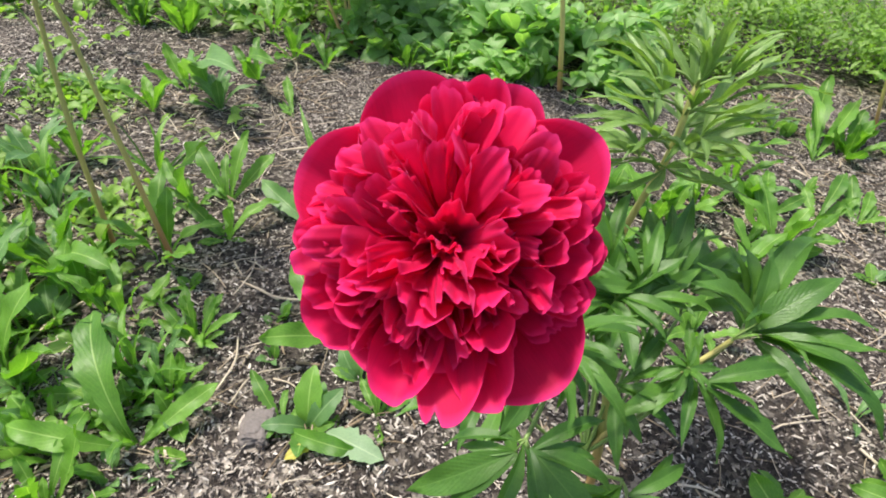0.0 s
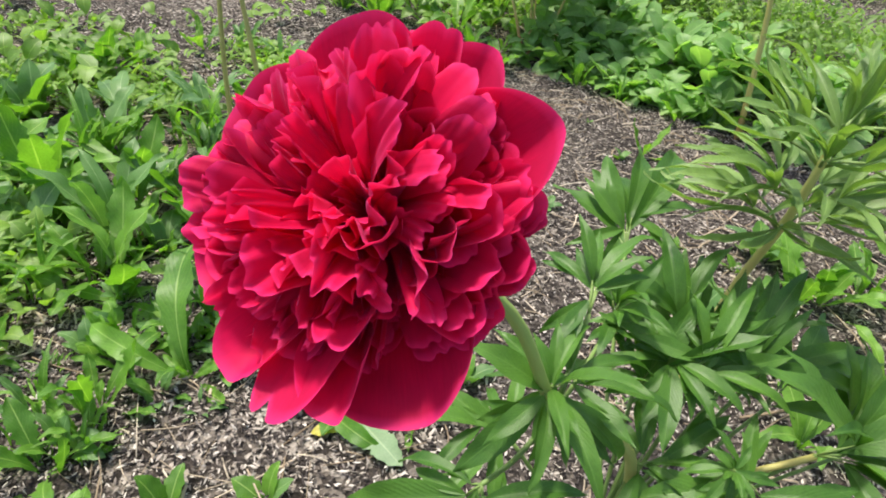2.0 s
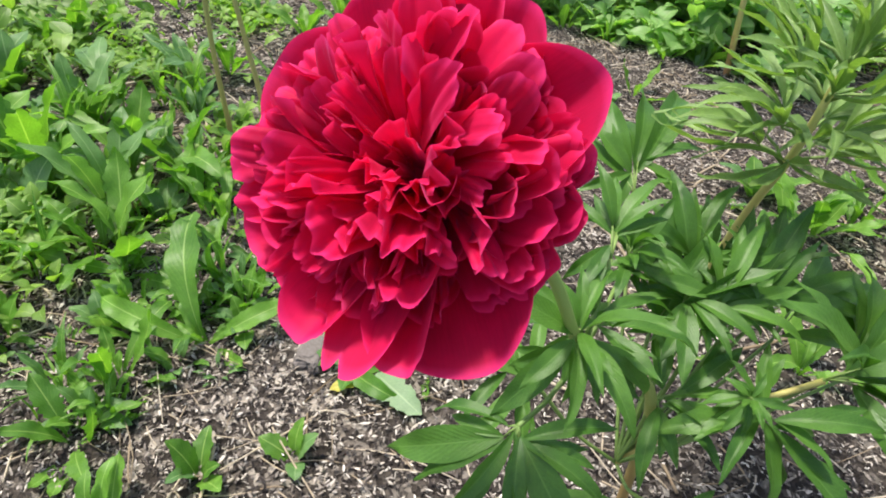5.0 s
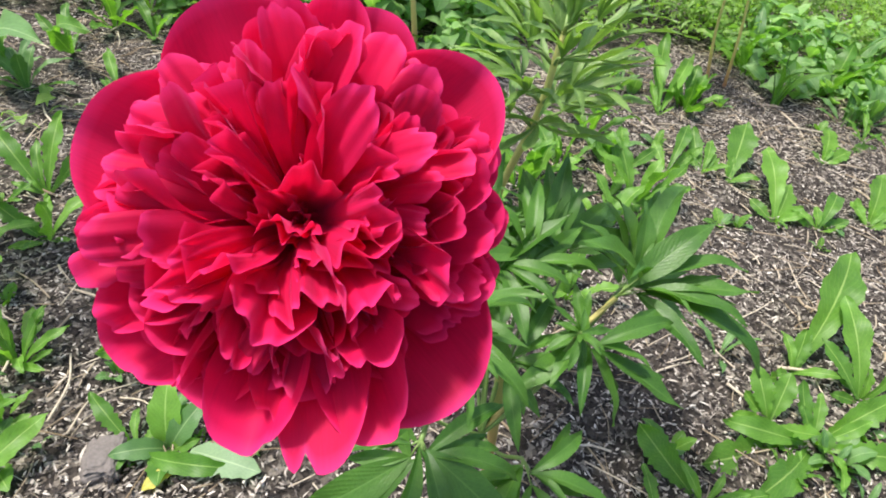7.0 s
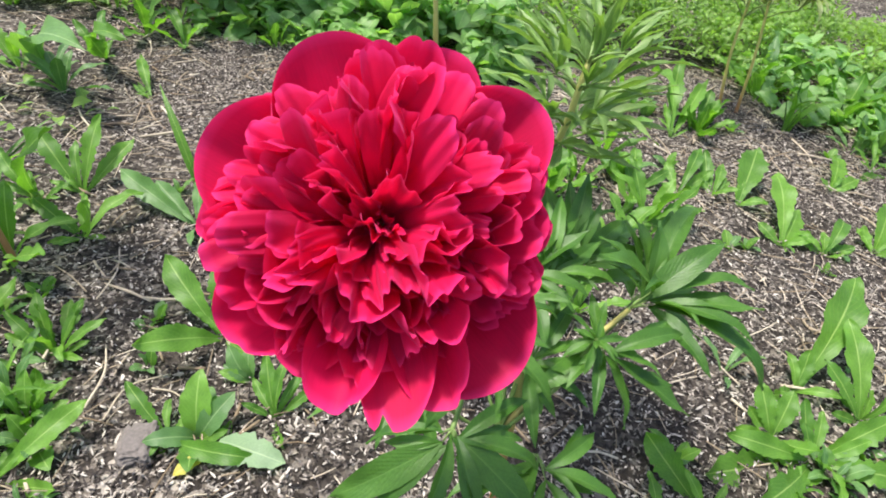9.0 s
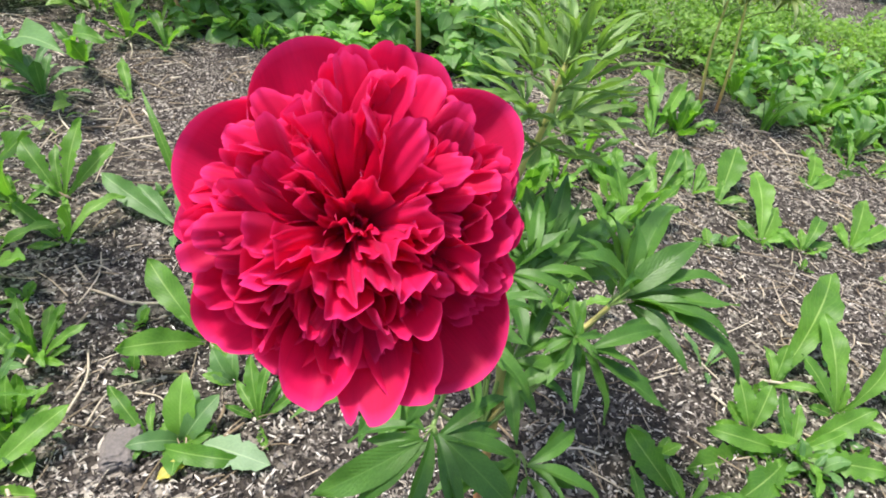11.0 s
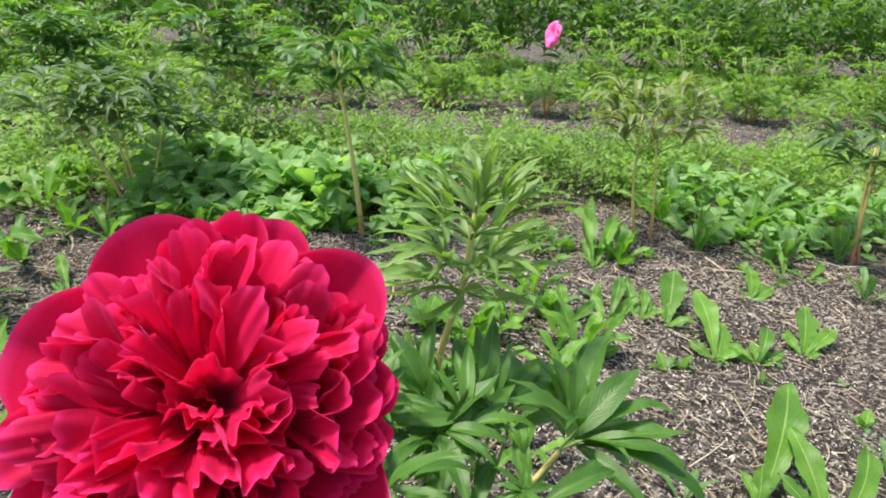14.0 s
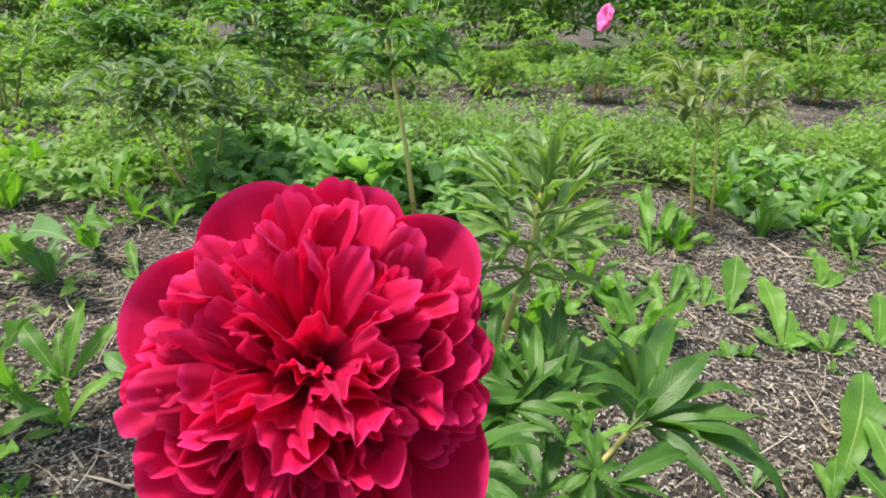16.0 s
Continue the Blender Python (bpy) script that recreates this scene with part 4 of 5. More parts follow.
for k in range(30):
    x, y = (rng.uniform(-0.66, -0.37), rng.uniform(0.02, 0.33)) if k < 18 else (rng.uniform(0.5, 0.85), rng.uniform(0.28, 0.52))
    kinds, label = ((WEED_LEAVES, FRESH), (BLUE_LEAVES, BLUE), (BROAD_LEAVES, "broad-leaved weed with soft green leaves"))[rng.choices(range(3), (4, 3, 4))[0]]
    weed((x, y), rng.uniform(0.045, 0.09) * (0.75 if kinds is BROAD_LEAVES else 1), rng.randrange(6, 10), kinds, (0.15, 1.0), label, seed=6000 + k, spread=0.015)
# fresh weeds round the foot of the shoot
for k, at in enumerate(((0.08, 1.2), (0.18, 1.09), (0.28, 1.21), (0.4, 1.27), (0.45, 1.09), (0.37, 0.95), (0.04, 0.9), (0.38, 1.41))):
    weed(at, (0.12, 0.17, 0.15)[k % 3], 8, WEED_LEAVES if k % 3 else BROAD_LEAVES, (0.3, 1.2), FRESH if k % 3 else "broad-leaved weed with soft green leaves", seed=7000 + k, spread=0.015)
# thick low growth beside the bed
for k in range(44):
    x, y = rng.uniform(-1.45, -0.52), rng.uniform(-0.05, 1.0)
    if y > 0.45 + 0.5 * (-0.55 - x) or rng.random() < 0.15:
        continue
    kinds, label = ((WEED_LEAVES, FRESH), (BLUE_LEAVES, BLUE), (BROAD_LEAVES, "broad-leaved weed with soft green leaves"), (GRASS_LEAVES, "small tuft of fresh green grass"))[rng.choices(range(4), (4, 2, 3, 4))[0]]
    weed((x, y), rng.uniform(0.07, 0.15) * (0.6 if kinds is BROAD_LEAVES else 1), rng.randrange(6, 11), kinds, (0.3, 1.25), label, seed=4000 + k, spread=0.03,
         name="grass_tuft" if kinds is GRASS_LEAVES else "weed", category="grass" if kinds is GRASS_LEAVES else "weed")
# clump of broad leaves behind the bed
for k in range(16):
    weed((rng.uniform(-0.95, 0.0), rng.uniform(1.90, 2.35)), rng.uniform(0.08, 0.14), 9, BROAD_LEAVES, (0.6, 1.35), "clump of broad soft green leaves", seed=3000 + k, spread=0.03, group="broad-leaved clumps")
# the dark blade standing in the husks
placed_weed((-0.552, 0.928), ((-0.126, 0.112, 0.178), (0.02, 0.03, 0.06)), GRASS_LEAVES[:1], "long dark green grass blades", 1.0)


# ---- taller peonies standing in the bed ----
def tall_peony(foot, stalks, label, leaflets, stem, seed, leaf_size=0.09, crowd=6, spread=0.5, sag=0.15):
    """stalks: for each one the foot's offset, the head's offset and height, and the radius."""
    rng = random.Random(seed)
    x, y = foot
    root = thing("peony_plant", (x, y, gh(x, y)), label, "peony", "peonies in the bed")
    for (fx, fy), (hx, hy), height, radius in stalks:
        bow = Vector((rng.uniform(-0.02, 0.02), rng.uniform(-0.02, 0.02), 0))
        line = bent([(fx, fy, -0.03), Vector((fx + (hx - fx) * 0.4, fy + (hy - fy) * 0.4, height * 0.45)) + bow, (hx, hy, height)], 7)
        part("stem", mesh_of("stem", *tube(line, [radius * (1 - 0.45 * i / len(line)) for i in range(len(line))], 8)[:2], stem), root)
        for k in range(crowd):
            a = 2.4 * k + rng.uniform(-0.4, 0.4)
            q = 1 - 0.3 * (k / crowd)
            start = Vector(line[min(len(line) - 1, int(q * (len(line) - 1)))])
            node = start + Vector((math.cos(a), math.sin(a), 0)) * leaf_size * spread * rng.uniform(0.8, 1.5) + Vector((0, 0, leaf_size * rng.uniform(0.2, 0.9)))
            lf = part("leaf", mesh_of("leaf", *tube(bent([start, (start + node) / 2 + Vector((0, 0, 0.008)), node], 3), [0.0022] * 7, 5)[:2], PETIOLE), root)
            for j in range(7):
                b = a + (j - 3) * 0.45 + rng.uniform(-0.15, 0.15)
                r = leaf_size * rng.uniform(0.7, 1.15)
                up = rng.uniform(-sag - 0.12, 0.4 - sag)
                tip = node + r * Vector((math.cos(b) * math.cos(up), math.sin(b) * math.cos(up), math.sin(up)))
                part("leaflet", leaflets[rng.randrange(len(leaflets))], lf, "", aim(node, tip, Vector((0, 0, 1)), None, rng.uniform(0.8, 1.2)))
    return root


tall_peony((-0.76, 0.56), (((-0.085, 0.006), (-0.055, -0.017), 0.62, 0.0058), ((0.036, 0.027), (-0.068, -0.01), 0.66, 0.0058)), "peony with bare reddish-yellow stalks and leaves at the top", PEONY_LEAFLETS, REDSTEM, 41, 0.1, 5)
tall_peony((-0.156, 1.89), (((0, 0), (-0.10, -0.02), 0.66, 0.010),), "peony with one tall bare yellowish stalk and drooping leaves", PEONY_LEAFLETS, YSTEM, 42, 0.15, 11, 0.7, 0.35)
tall_peony((0.86, 1.93), (((-0.03, 0), (-0.08, -0.02), 0.45, 0.006), ((0.03, 0.01), (-0.03, 0.0), 0.46, 0.006)), "slender peony with curled olive leaves on two pale stalks", CURLED_LEAFLETS, YSTEM, 43, 0.12, 11, 0.75, -0.05)
tall_peony((1.55, 1.80), (((0, 0), (0.0, 0.03), 0.44, 0.007), ((0.03, 0.0), (-0.02, 0.02), 0.40, 0.006)), "peony with dark leaves on thick reddish stalks", DARK_LEAFLETS, REDSTEM, 44, 0.14, 8, 0.6, 0.15)
tall_peony((-0.98, 1.95), (((0, 0), (-0.26, 0.08), 0.40, 0.007), ((0.02, 0.1), (0.08, 0.14), 0.33, 0.006), ((0, 0.02), (-0.12, 0.12), 0.44, 0.006), ((0, 0.02), (-0.02, 0.0), 0.38, 0.005)), "spreading peony with dark blue-green leaves", DARK_LEAFLETS, REDSTEM, 45, 0.14, 9, 0.7, 0.1)
tall_peony((-1.75, 2.9), (((0, 0), (-0.1, 0.0), 0.62, 0.008), ((0.05, 0.05), (0.12, 0.05), 0.6, 0.007), ((0.0, 0.05), (0.0, 0.15), 0.5, 0.006)), "tall leafy green peony behind the bed", PEONY_LEAFLETS, REDSTEM, 46, 0.16, 11, 0.7)
tall_peony((-1.05, 3.1), (((0, 0), (-0.08, 0.0), 0.66, 0.008), ((0.08, 0.05), (0.18, 0.05), 0.62, 0.007), ((0.0, 0.05), (0.02, 0.15), 0.5, 0.006)), "tall leafy green peony behind the bed", PEONY_LEAFLETS, REDSTEM, 47, 0.16, 11, 0.7)


# ---- low cover, husks, straw: too many to count ----
def scatter(name, pieces, label, category, material):
    """pieces: list of (verts array, faces list, uvs) joined quickly into one mesh."""
    V, F, U, k = [], [], [], 0
    for v, f, u in pieces:
        V.append(v)
        U.append(u)
        F.extend([tuple(i + k for i in q) for q in f])
        k += len(v)
    ob = new(name, mesh_of(name, np.concatenate(V).tolist(), F, material, np.concatenate(U)))
    return tagged(ob, label, category, kind="stuff")


def turned(v, m):
    a = np.array(m)
    return v @ a[:3, :3].T + a[:3, 3]


def husks(n, x0, x1, y0, y1, coarse, seed, label):
    """Seed husks lying thick and tilted every way; bare patches where the soil shows."""
    r = np.random.RandomState(seed)
    x, y = r.uniform(x0, x1, n), y0 + (y1 - y0) * r.uniform(0, 1, n) ** 1.25
    cover = np.array([noise.noise((a * 1.9, b * 1.9, 0.5)) + 0.4 * noise.noise((a * 6, b * 6, 2.5)) for a, b in zip(x, y)]) - np.where(x < -0.45, 0.22, 0.0)
    keep = (cover > -0.28) | (r.rand(n) < 0.3)
    x, y = x[keep], y[keep]
    n = len(x)
    z = np.array([gh(a, b) for a, b in zip(x, y)]) + r.uniform(0.0, 0.009, n)
    length, width = coarse * r.uniform(0.005, 0.012, n), coarse * r.uniform(0.0014, 0.0036, n)
    large = r.rand(n) < 0.1
    length[large] *= 1.7
    width[large] *= 1.3
    a, tilt, roll = r.uniform(0, 6.283, n), r.normal(0, 0.35, n), r.normal(0, 0.5, n)
    shape = np.array([(-0.5, 0, 0), (-0.12, -0.5, 0.1), (0.25, -0.4, 0.1), (0.5, 0, 0.02), (0.25, 0.4, 0.1), (-0.12, 0.5, 0.1), (0.05, 0, 0.5)])
    faces = np.array([(0, 1, 6), (1, 2, 6), (2, 3, 6), (3, 4, 6), (4, 5, 6), (5, 0, 6)])
    p = shape[None] * np.stack([length, width, width], 1)[:, None]
    c, s = np.cos(roll)[:, None], np.sin(roll)[:, None]
    p = np.stack([p[..., 0], c * p[..., 1] - s * p[..., 2], s * p[..., 1] + c * p[..., 2]], -1)
    c, s = np.cos(tilt)[:, None], np.sin(tilt)[:, None]
    p = np.stack([c * p[..., 0] + s * p[..., 2], p[..., 1], -s * p[..., 0] + c * p[..., 2]], -1)
    c, s = np.cos(a)[:, None], np.sin(a)[:, None]
    p = np.stack([c * p[..., 0] - s * p[..., 1] + x[:, None], s * p[..., 0] + c * p[..., 1] + y[:, None], p[..., 2] + z[:, None]], -1)
    f = (faces[None] + 7 * np.arange(n)[:, None, None]).reshape(-1, 3)
    me = bpy.data.meshes.new("seed_husk_mulch")
    me.vertices.add(7 * n)
    me.vertices.foreach_set("co", p.astype(np.float32).ravel())
    me.loops.add(f.size)
    me.loops.foreach_set("vertex_index", f.astype(np.int32).ravel())
    me.polygons.add(len(f))
    me.polygons.foreach_set("loop_start", np.arange(0, f.size, 3, dtype=np.int32))
    me.update(calc_edges=True)
    me.materials.append(HUSK)
    tagged(new("seed_husk_mulch", me), label, "mulch", kind="stuff")


def straws():
    r = np.random.RandomState(4)
    out = []
    for k in range(4600):
        x, y = r.uniform(-1.6, 1.9), r.uniform(-0.3, 2.4)
        n = r.uniform(0.02, 0.07) if k % 5 else r.uniform(0.07, 0.2)
        b = r.uniform(-0.1, 0.1) * n
        pts = [(-n / 2, 0, 0), (0, b, r.uniform(0, 0.04) * n), (n / 2, 0, 0)]
        w = r.uniform(0.0006, 0.0014) if k % 9 else r.uniform(0.0018, 0.003)
        v, f, u = tube(bent(pts, 2), [w] * 5, 4)
        m = pose(x, y, gh(x, y) + 0.006, r.uniform(-8, 8), r.uniform(-8, 8), r.uniform(0, 360))
        out.append((turned(np.array([tuple(q) for q in v]), m), f, np.array(u)))
    scatter("dry_straw", out, "scattered dry straws and twigs", "straw", STRAW)


SMALL = []
for k in range(5):
    v, f, u = blade(ROUND, 0.6, rng.uniform(0.2, 0.8), 0.3, rows=3, cols=2, rng=rng)
    SMALL.append((np.array([tuple(q) for q in v]), f, np.array(u)))
LONG = []
for k in range(5):
    v, f, u = blade(LANCE, rng.uniform(0.2, 0.34), rng.uniform(0.3, 0.9), 0.3, rows=4, cols=2, rng=rng)
    LONG.append((np.array([tuple(q) for q in v]), f, np.array(u)))


def leaves_over(name, label, category, material, shapes, count, x0, x1, y0, y1, height, size, seed, keep=lambda x, y: 1.0, lumps=1.5):
    """A mass of small leaves over a stretch of ground, hummocky, of the height that height(x, y) gives."""
    r = np.random.RandomState(seed)
    out = []
    while len(out) < count:
        x, y = r.uniform(x0, x1), r.uniform(y0, y1)
        if r.rand() > keep(x, y):
            continue
        hum = 0.62 + 0.6 * noise.noise((x * lumps, y * lumps, seed * 1.3)) + 0.3 * noise.noise((x * lumps * 3.7, y * lumps * 3.7, seed * 2.3))
        top = max(0.02, height(x, y) * hum)
        z = gh(x, y) + top * (1 - 0.75 * r.rand() ** 1.6)
        a, up = r.uniform(0, 6.283), r.uniform(-0.5, 0.9)
        d = Vector((math.cos(a) * math.cos(up), math.sin(a) * math.cos(up), math.sin(up))) * r.uniform(*size)
        v, f, u = shapes[r.randint(len(shapes))]
        m = aim((x, y, z), Vector((x, y, z)) + d, (r.uniform(-0.5, 0.5), r.uniform(-0.6, 0.3), 1))
        out.append((turned(v, m), f, u))
    scatter(name, out, label, category, material)


husks(190000, -1.15, 1.5, -0.25, 2.25, 1.0, 3, "mulch of dark and pale seed husks on soil")
husks(30000, -2.5, -1.15, 0.5, 2.3, 1.6, 9, "mulch of pale seed husks beside the weeds")
husks(24000, -2.6, 4.2, 3.3, 5.6, 2.2, 8, "mulch of pale seed husks on the far path")
straws()
# chickweed band behind the bed, greens to its left, and the strip beyond the far path
leaves_over("chickweed", "low bright green chickweed cover", "ground cover", COVER, SMALL, 36000, -1.8, 3.6, 2.25, 3.9, lambda x, y: 0.05 + 0.34 * max(0.0, 1 - ((y - 2.75) / 0.6) ** 2), (0.012, 0.027), 11, lambda x, y: (1.0 if 2.2 < y < 3.3 else 0.09) * min(1.0, max(0.0, (3.5 - x) + 0.6 * noise.noise((2, y * 2, 1)))) * max(0.08, min(1.0, 0.42 + 2.0 * noise.noise((x * 2.1, y * 2.1, 4)))), 3.6)
leaves_over("band_weeds", "taller mixed weeds standing in the chickweed", "ground cover", FARLEAF, LONG, 5000, -1.5, 2.6, 2.2, 3.6, lambda x, y: 0.10 + 0.30 * max(0.0, 1 - ((y - 2.75) / 0.7) ** 2), (0.03, 0.08), 31, lambda x, y: max(0.05, 0.4 + 1.2 * noise.noise((x * 1.6, y * 1.6, 14))), 2.2)
leaves_over("low_weeds", "low mixed green weeds", "ground cover", COVER, LONG + SMALL, 9000, -4.5, -1.1, 0.4, 5.5, lambda x, y: 0.16, (0.03, 0.08), 12, lambda x, y: min(1.0, max(0.0, (-1.0 - x) * 1.6)) * min(1.0, max(0.0, (y - 0.3) * 1.5 + noise.noise((x * 2, 3, 1)))) * min(1.0, max(0.0, (x + 4.6) + noise.noise((1, y * 2, 1)))) * (-0.1 + 0.7 * noise.noise((x * 2, y * 2, 9)) if 0.85 < y < 1.85 else 0.6 + 0.6 * noise.noise((x, y, 9))), 2.0)
leaves_over("meadow_weeds", "green weeds between the far peonies", "ground cover", FARLEAF, LONG + SMALL, 26000, -7, 8, 4.9, 9.5, lambda x, y: 0.24, (0.05, 0.12), 13, lambda x, y: 0.25 + 0.75 * min(1.0, max(0.0, (y - 4.9) * 0.9)), 1.4)


def bush_variant(seed, height, width, leaf):
    """A leafy far peony: stalks and separate compound leaves, each one mesh."""
    rng = random.Random(seed)
    root = thing("peony_bush", (0, 0, 0), "leafy green peony bush in a far row", "peony", "peony bushes in the far rows")
    for s in range(7):
        a = 6.283 * s / 7 + rng.uniform(-0.4, 0.4)
        h = height * rng.uniform(0.75, 1.05)
        hx, hy = math.cos(a) * width * rng.uniform(0.25, 0.6), math.sin(a) * width * rng.uniform(0.25, 0.6)
        line = bent([(hx * 0.15, hy * 0.15, -0.03), (hx * 0.5, hy * 0.5, h * 0.5), (hx, hy, h)], 3)
        part("stem", mesh_of("stem", *tube(line, [0.007 - 0.0005 * i for i in range(7)], 5)[:2], STEM), root)
        for k in range(6):
            q = 0.35 + 0.65 * k / 5
            start = Vector(line[int(q * 6)])
            b = a + 2.4 * k
            node = start + Vector((math.cos(b), math.sin(b), 0.35)) * leaf * rng.uniform(0.6, 1.1)
            v, f, u = tube([start, (start + node) / 2, node], [0.003] * 3, 4)
            bits = [(v, f, u, Matrix.Identity(4))]
            for j in range(7):
                c = b + (j - 3) * 0.5 + rng.uniform(-0.2, 0.2)
                up = rng.uniform(-0.5, 0.4)
                tip = node + leaf * rng.uniform(0.75, 1.2) * Vector((math.cos(c) * math.cos(up), math.sin(c) * math.cos(up), math.sin(up)))
                w = LONG[rng.randrange(5)]
                bits.append(([Vector(p) for p in w[0]], w[1], [tuple(p) for p in w[2]], aim(node, tip, (0, 0, 1))))
            part("leaf", mesh_of("leaf", *joined(bits)[:2], FARLEAF, joined(bits)[2]), root)
    return root


rng = random.Random(91)
kinds = [bush_variant(1, 0.62, 0.45, 0.13), bush_variant(2, 0.75, 0.5, 0.14), bush_variant(3, 0.55, 0.4, 0.12)]
spots = [(-2.6, 5.0), (-1.6, 5.3), (-0.75, 5.1), (0.1, 5.3), (1.9, 5.6), (2.8, 5.2), (3.9, 5.1), (5.0, 5.6), (-3.8, 5.4), (-2.0, 4.2), (-3.0, 3.6),
         (-3.2, 7.0), (-1.9, 7.2), (-0.6, 7.0), (0.7, 7.3), (1.9, 7.0), (3.0, 7.2), (4.2, 7.0), (5.6, 7.4), (-4.8, 7.0)]
for i, (x, y) in enumerate(spots):
    m = pose(x, y, gh(x, y), 0, 0, rng.uniform(0, 360))
    if i < 3:
        kinds[i].matrix_basis = m
    else:
        c = copy_thing(kinds[i % 3], m)


def pink_peony():
    rng = random.Random(6)
    x, y = 1.0, 5.05
    root = thing("pink_peony", (x, y, gh(x, y)), "peony with one open pink flower among dark leaves", "peony", "peony bushes in the far rows")
    head = Vector((0.03, -0.05, 0.63))
    line = bent([(0, 0, -0.03), (0.04, 0.02, 0.35), head + Vector((0.08, 0.06, -0.06)), head], 4)
    part("stem", mesh_of("stem", *tube(line, [0.006] * len(line), 6)[:2], STEM), root)
    v, f, u = tube([head, head + Vector((-0.01, -0.01, 0))], [0.012, 0.01], 8)
    flower = part("flower", mesh_of("flower", v, f, STEM), root, "pink open flower")
    ax = unit((-0.92, -0.32, 0.22))
    e1 = unit(ax.cross((0, 0, 1)))
    e2 = ax.cross(e1)
    b = blade(GUARD, 0.9, 0.6, 0.25, 0.05, notch=0.1, rows=8, cols=6, rng=rng)
    me = mesh_of("petal", b[0], b[1], PINK, b[2])
    for k in range(13):
        a = 2.4 * k
        d = (0.35 + 0.05 * k % 0.5) * ax + math.cos(a) * e1 + math.sin(a) * e2
        part("petal", me, flower, "", aim(head, head + unit(d) * rng.uniform(0.10, 0.15), ax))
    for s in range(5):
        a = 1.3 * s
        line = bent([(0, 0, -0.03), (0.08 * math.cos(a), 0.08 * math.sin(a), 0.22), (0.2 * math.cos(a), 0.16 * math.sin(a), rng.uniform(0.35, 0.5))], 3)
        part("stem", mesh_of("stem", *tube(line, [0.005] * 7, 5)[:2], STEM), root)
        for k in range(6):
            start = Vector(line[2 + k * 4 // 5])
            b2 = a + 2.4 * k
            node = start + Vector((math.cos(b2), math.sin(b2), 0.3)) * 0.1
            v, f, u = tube([start, (start + node) / 2, node], [0.0025] * 3, 4)
            lf = part("leaf", mesh_of("leaf", v, f, PETIOLE), root)
            for j in range(5):
                c = b2 + (j - 2) * 0.55
                part("leaflet", PEONY_LEAFLETS[j], lf, "", aim(node, node + 0.12 * Vector((math.cos(c), math.sin(c), rng.uniform(-0.3, 0.2))), (0, 0, 1)))


pink_peony()

# dense greenery closing the garden
leaves_over("hedge", "dense dark green shrubs closing the garden", "shrubs", HEDGE, LONG, 44000, -13, 15, 8.4, 12.5, lambda x, y: 1.7 + 0.5 * (y - 8.4), (0.14, 0.30), 17, lambda x, y: 1.0, 0.7)
leaves_over("side_shrubs", "dense green shrubs beside the garden", "shrubs", HEDGE, LONG, 9000, -14, -5.2, -3, 9.5, lambda x, y: 0.5 + 0.28 * (-5.2 - x), (0.10, 0.24), 18, lambda x, y: 1.0, 0.7)
leaves_over("side_shrubs", "dense green shrubs beside the garden", "shrubs", HEDGE, LONG, 9000, 6.2, 15, -3, 9.5, lambda x, y: 0.5 + 0.28 * (x - 6.2), (0.10, 0.24), 19, lambda x, y: 1.0, 0.7)


# ---- the clod of soil ----
def clod(x, y, size, seed):
    """A blocky lump: a rounded box broken by noise at three scales."""
    bm = bmesh.new()
    bmesh.ops.create_icosphere(bm, subdivisions=5, radius=1)
    for v in bm.verts:
        c = Vector([math.copysign(abs(k) ** 0.55, k) for k in v.co])
        c *= 0.8 + noise.noise(v.co * 1.3 + Vector((seed, 0, 0))) * 0.30 + noise.noise(v.co * 4 + Vector((0, seed, 0))) * 0.14 + noise.noise(v.co * 13) * 0.07 + noise.noise(v.co * 34) * 0.03
        v.co = Vector((c.x * size * 0.9, c.y * size * 1.2, max(c.z, -0.5) * size * 0.55))
    me = bpy.data.meshes.new("clod")
    bm.to_mesh(me)
    bm.free()
    me.materials.append(CLOD)
    me.polygons.foreach_set("use_smooth", [True] * len(me.polygons))
    ob = new("soil_clod", me)
    ob.matrix_basis = pose(x, y, gh(x, y) + size * 0.2, 0, 0, 12)
    tagged(ob, "grey lump of dry soil lying among husks", "clod")


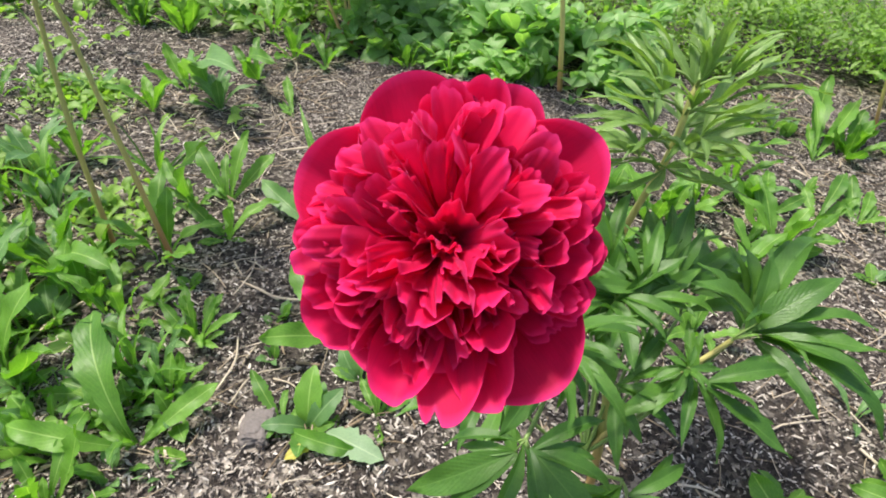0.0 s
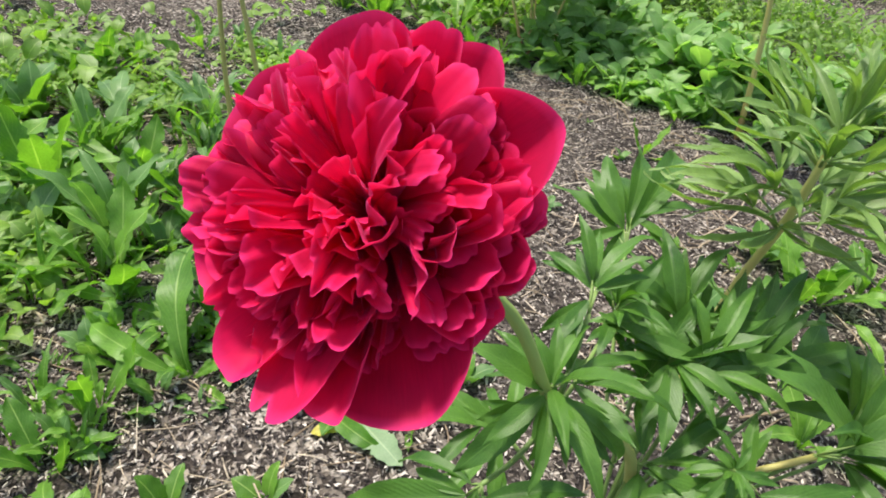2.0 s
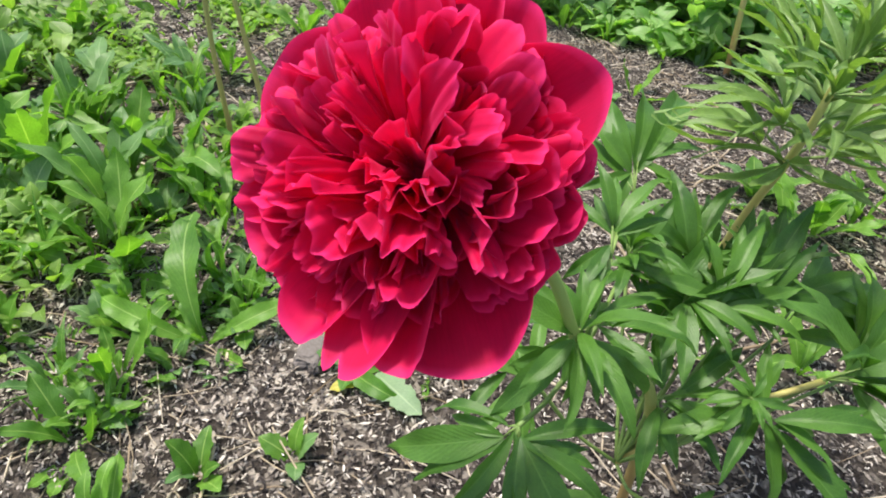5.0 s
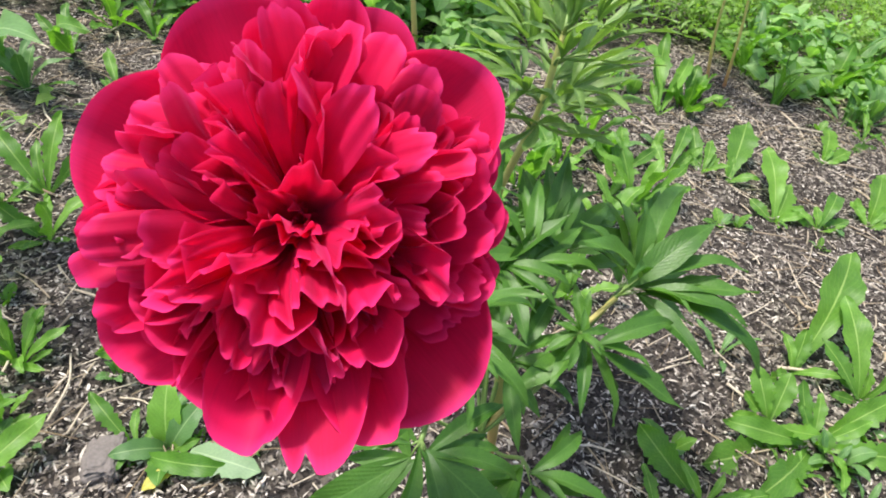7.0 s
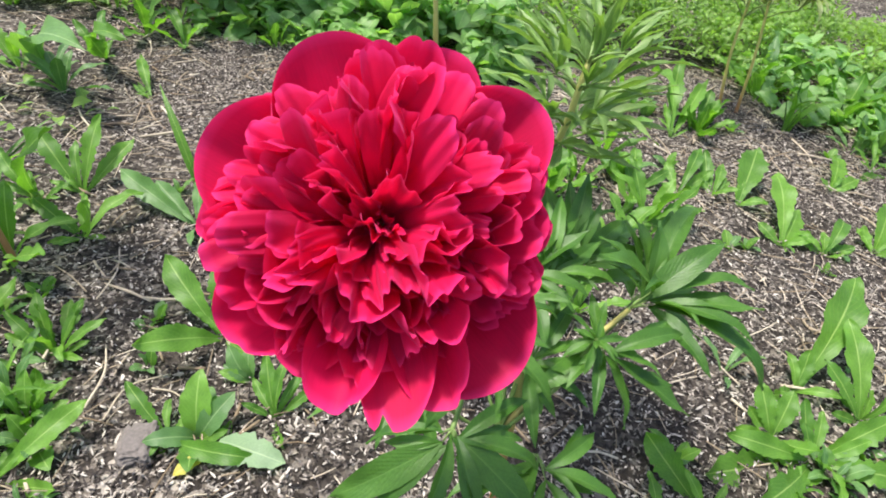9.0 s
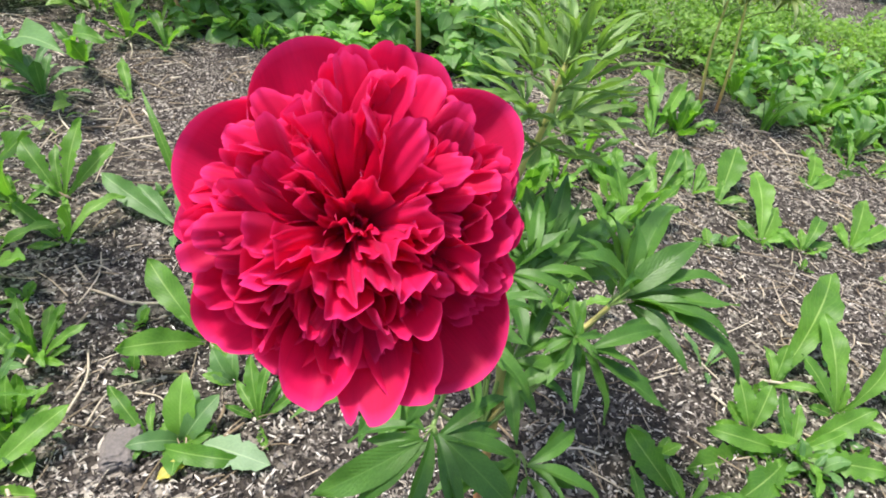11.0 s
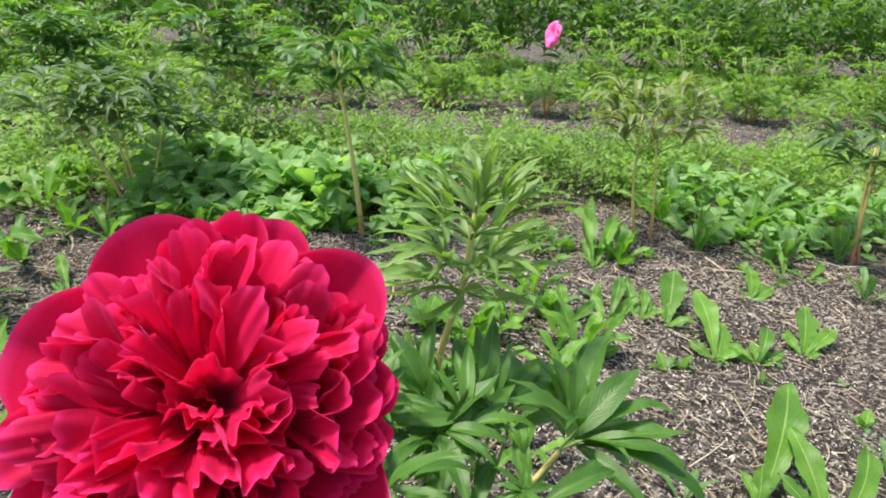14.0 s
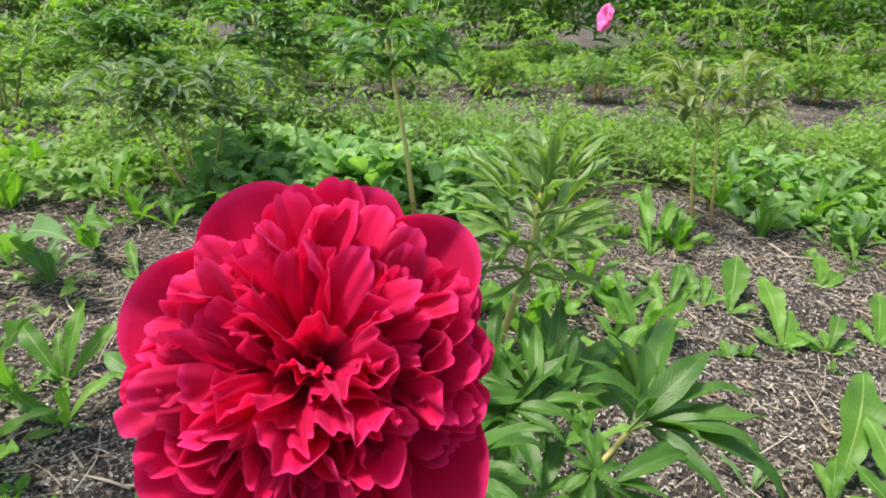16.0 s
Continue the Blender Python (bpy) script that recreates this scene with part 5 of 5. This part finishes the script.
def dry_twig(a, b, bow, radius):
    """A bleached stalk lying on the mulch from a to b, bent sideways by bow."""
    mid = ((a[0] + b[0]) / 2 - bow * (b[1] - a[1]), (a[1] + b[1]) / 2 + bow * (b[0] - a[0]))
    line = bent([(p[0], p[1], gh(*p) + 0.008 + lift) for p, lift in ((a, 0.0), (mid, 0.006), (b, 0.002))], 5)
    v, f, u = tube(line, [radius * (1.1 - 0.05 * i) for i in range(len(line))], 6)
    me = mesh_of("dry_twig", v, f, TWIG)
    tagged(new("dry_twig", me), "bleached dry stalk lying on the husk mulch", "twig", "dry stalks on the mulch")


for a, b, bow, radius in (((-0.438, 0.321), (-0.474, 0.435), -0.1, 0.0022), ((-0.403, 0.307), (-0.358, 0.408), 0.2, 0.0015), ((-0.371, 0.377), (-0.301, 0.350), 0.12, 0.0013), ((0.614, 0.610), (0.702, 0.588), 0.03, 0.0028),
                          ((-0.69, 1.16), (-0.78, 1.09), 0.1, 0.004), ((-0.45, 0.98), (-0.50, 0.90), 0.05, 0.003)):
    dry_twig(a, b, bow, radius)
clod(-0.338, 0.276, 0.030, 1.5)

# small mixed seedlings creeping over the soil beside the bed
leaves_over("seedling_cover", "low mixed seedlings and grass beside the bed", "ground cover", COVER, LONG + SMALL, 5200, -2.2, -0.5, -0.2, 1.3, lambda x, y: 0.07, (0.015, 0.05), 41,
            lambda x, y: min(1.0, max(0.0, (-0.55 - x + 0.35 * (0.25 - y)) * 2.0)) * max(0.02, 0.35 - 0.8 * (y > 0.8) + 1.5 * noise.noise((x * 3, y * 3, 5))), 3.0)

# mass of soft broad leaves at the bed's far edge, and the one beside the slender peony
WIDE = []
for k in range(5):
    v, f, u = blade(ROUND, rng.uniform(0.5, 0.7), rng.uniform(0.2, 0.8), 0.25, 0.04, rows=5, cols=4, rng=rng)
    WIDE.append((np.array([tuple(q) for q in v]), f, np.array(u)))
leaves_over("broad_leaf_cover", "mass of soft bluish-green broad leaves", "ground cover", BLUECOVER, WIDE, 1500, -1.0, 0.12, 1.88, 2.45, lambda x, y: 0.05 + 0.20 * min(1.0, (y - 1.86) * 4), (0.055, 0.11), 51,
            lambda x, y: max(0.1, 0.6 + noise.noise((x * 3, y * 3, 7))), 3.0)
leaves_over("broad_leaf_cover", "mass of soft green broad leaves", "ground cover", BLUECOVER, WIDE, 600, 0.98, 2.0, 1.85, 2.5, lambda x, y: 0.05 + 0.17 * min(1.0, (y - 1.83) * 4), (0.04, 0.09), 52,
            lambda x, y: max(0.05, 0.5 + 1.3 * noise.noise((x * 3, y * 3, 8))), 3.0)
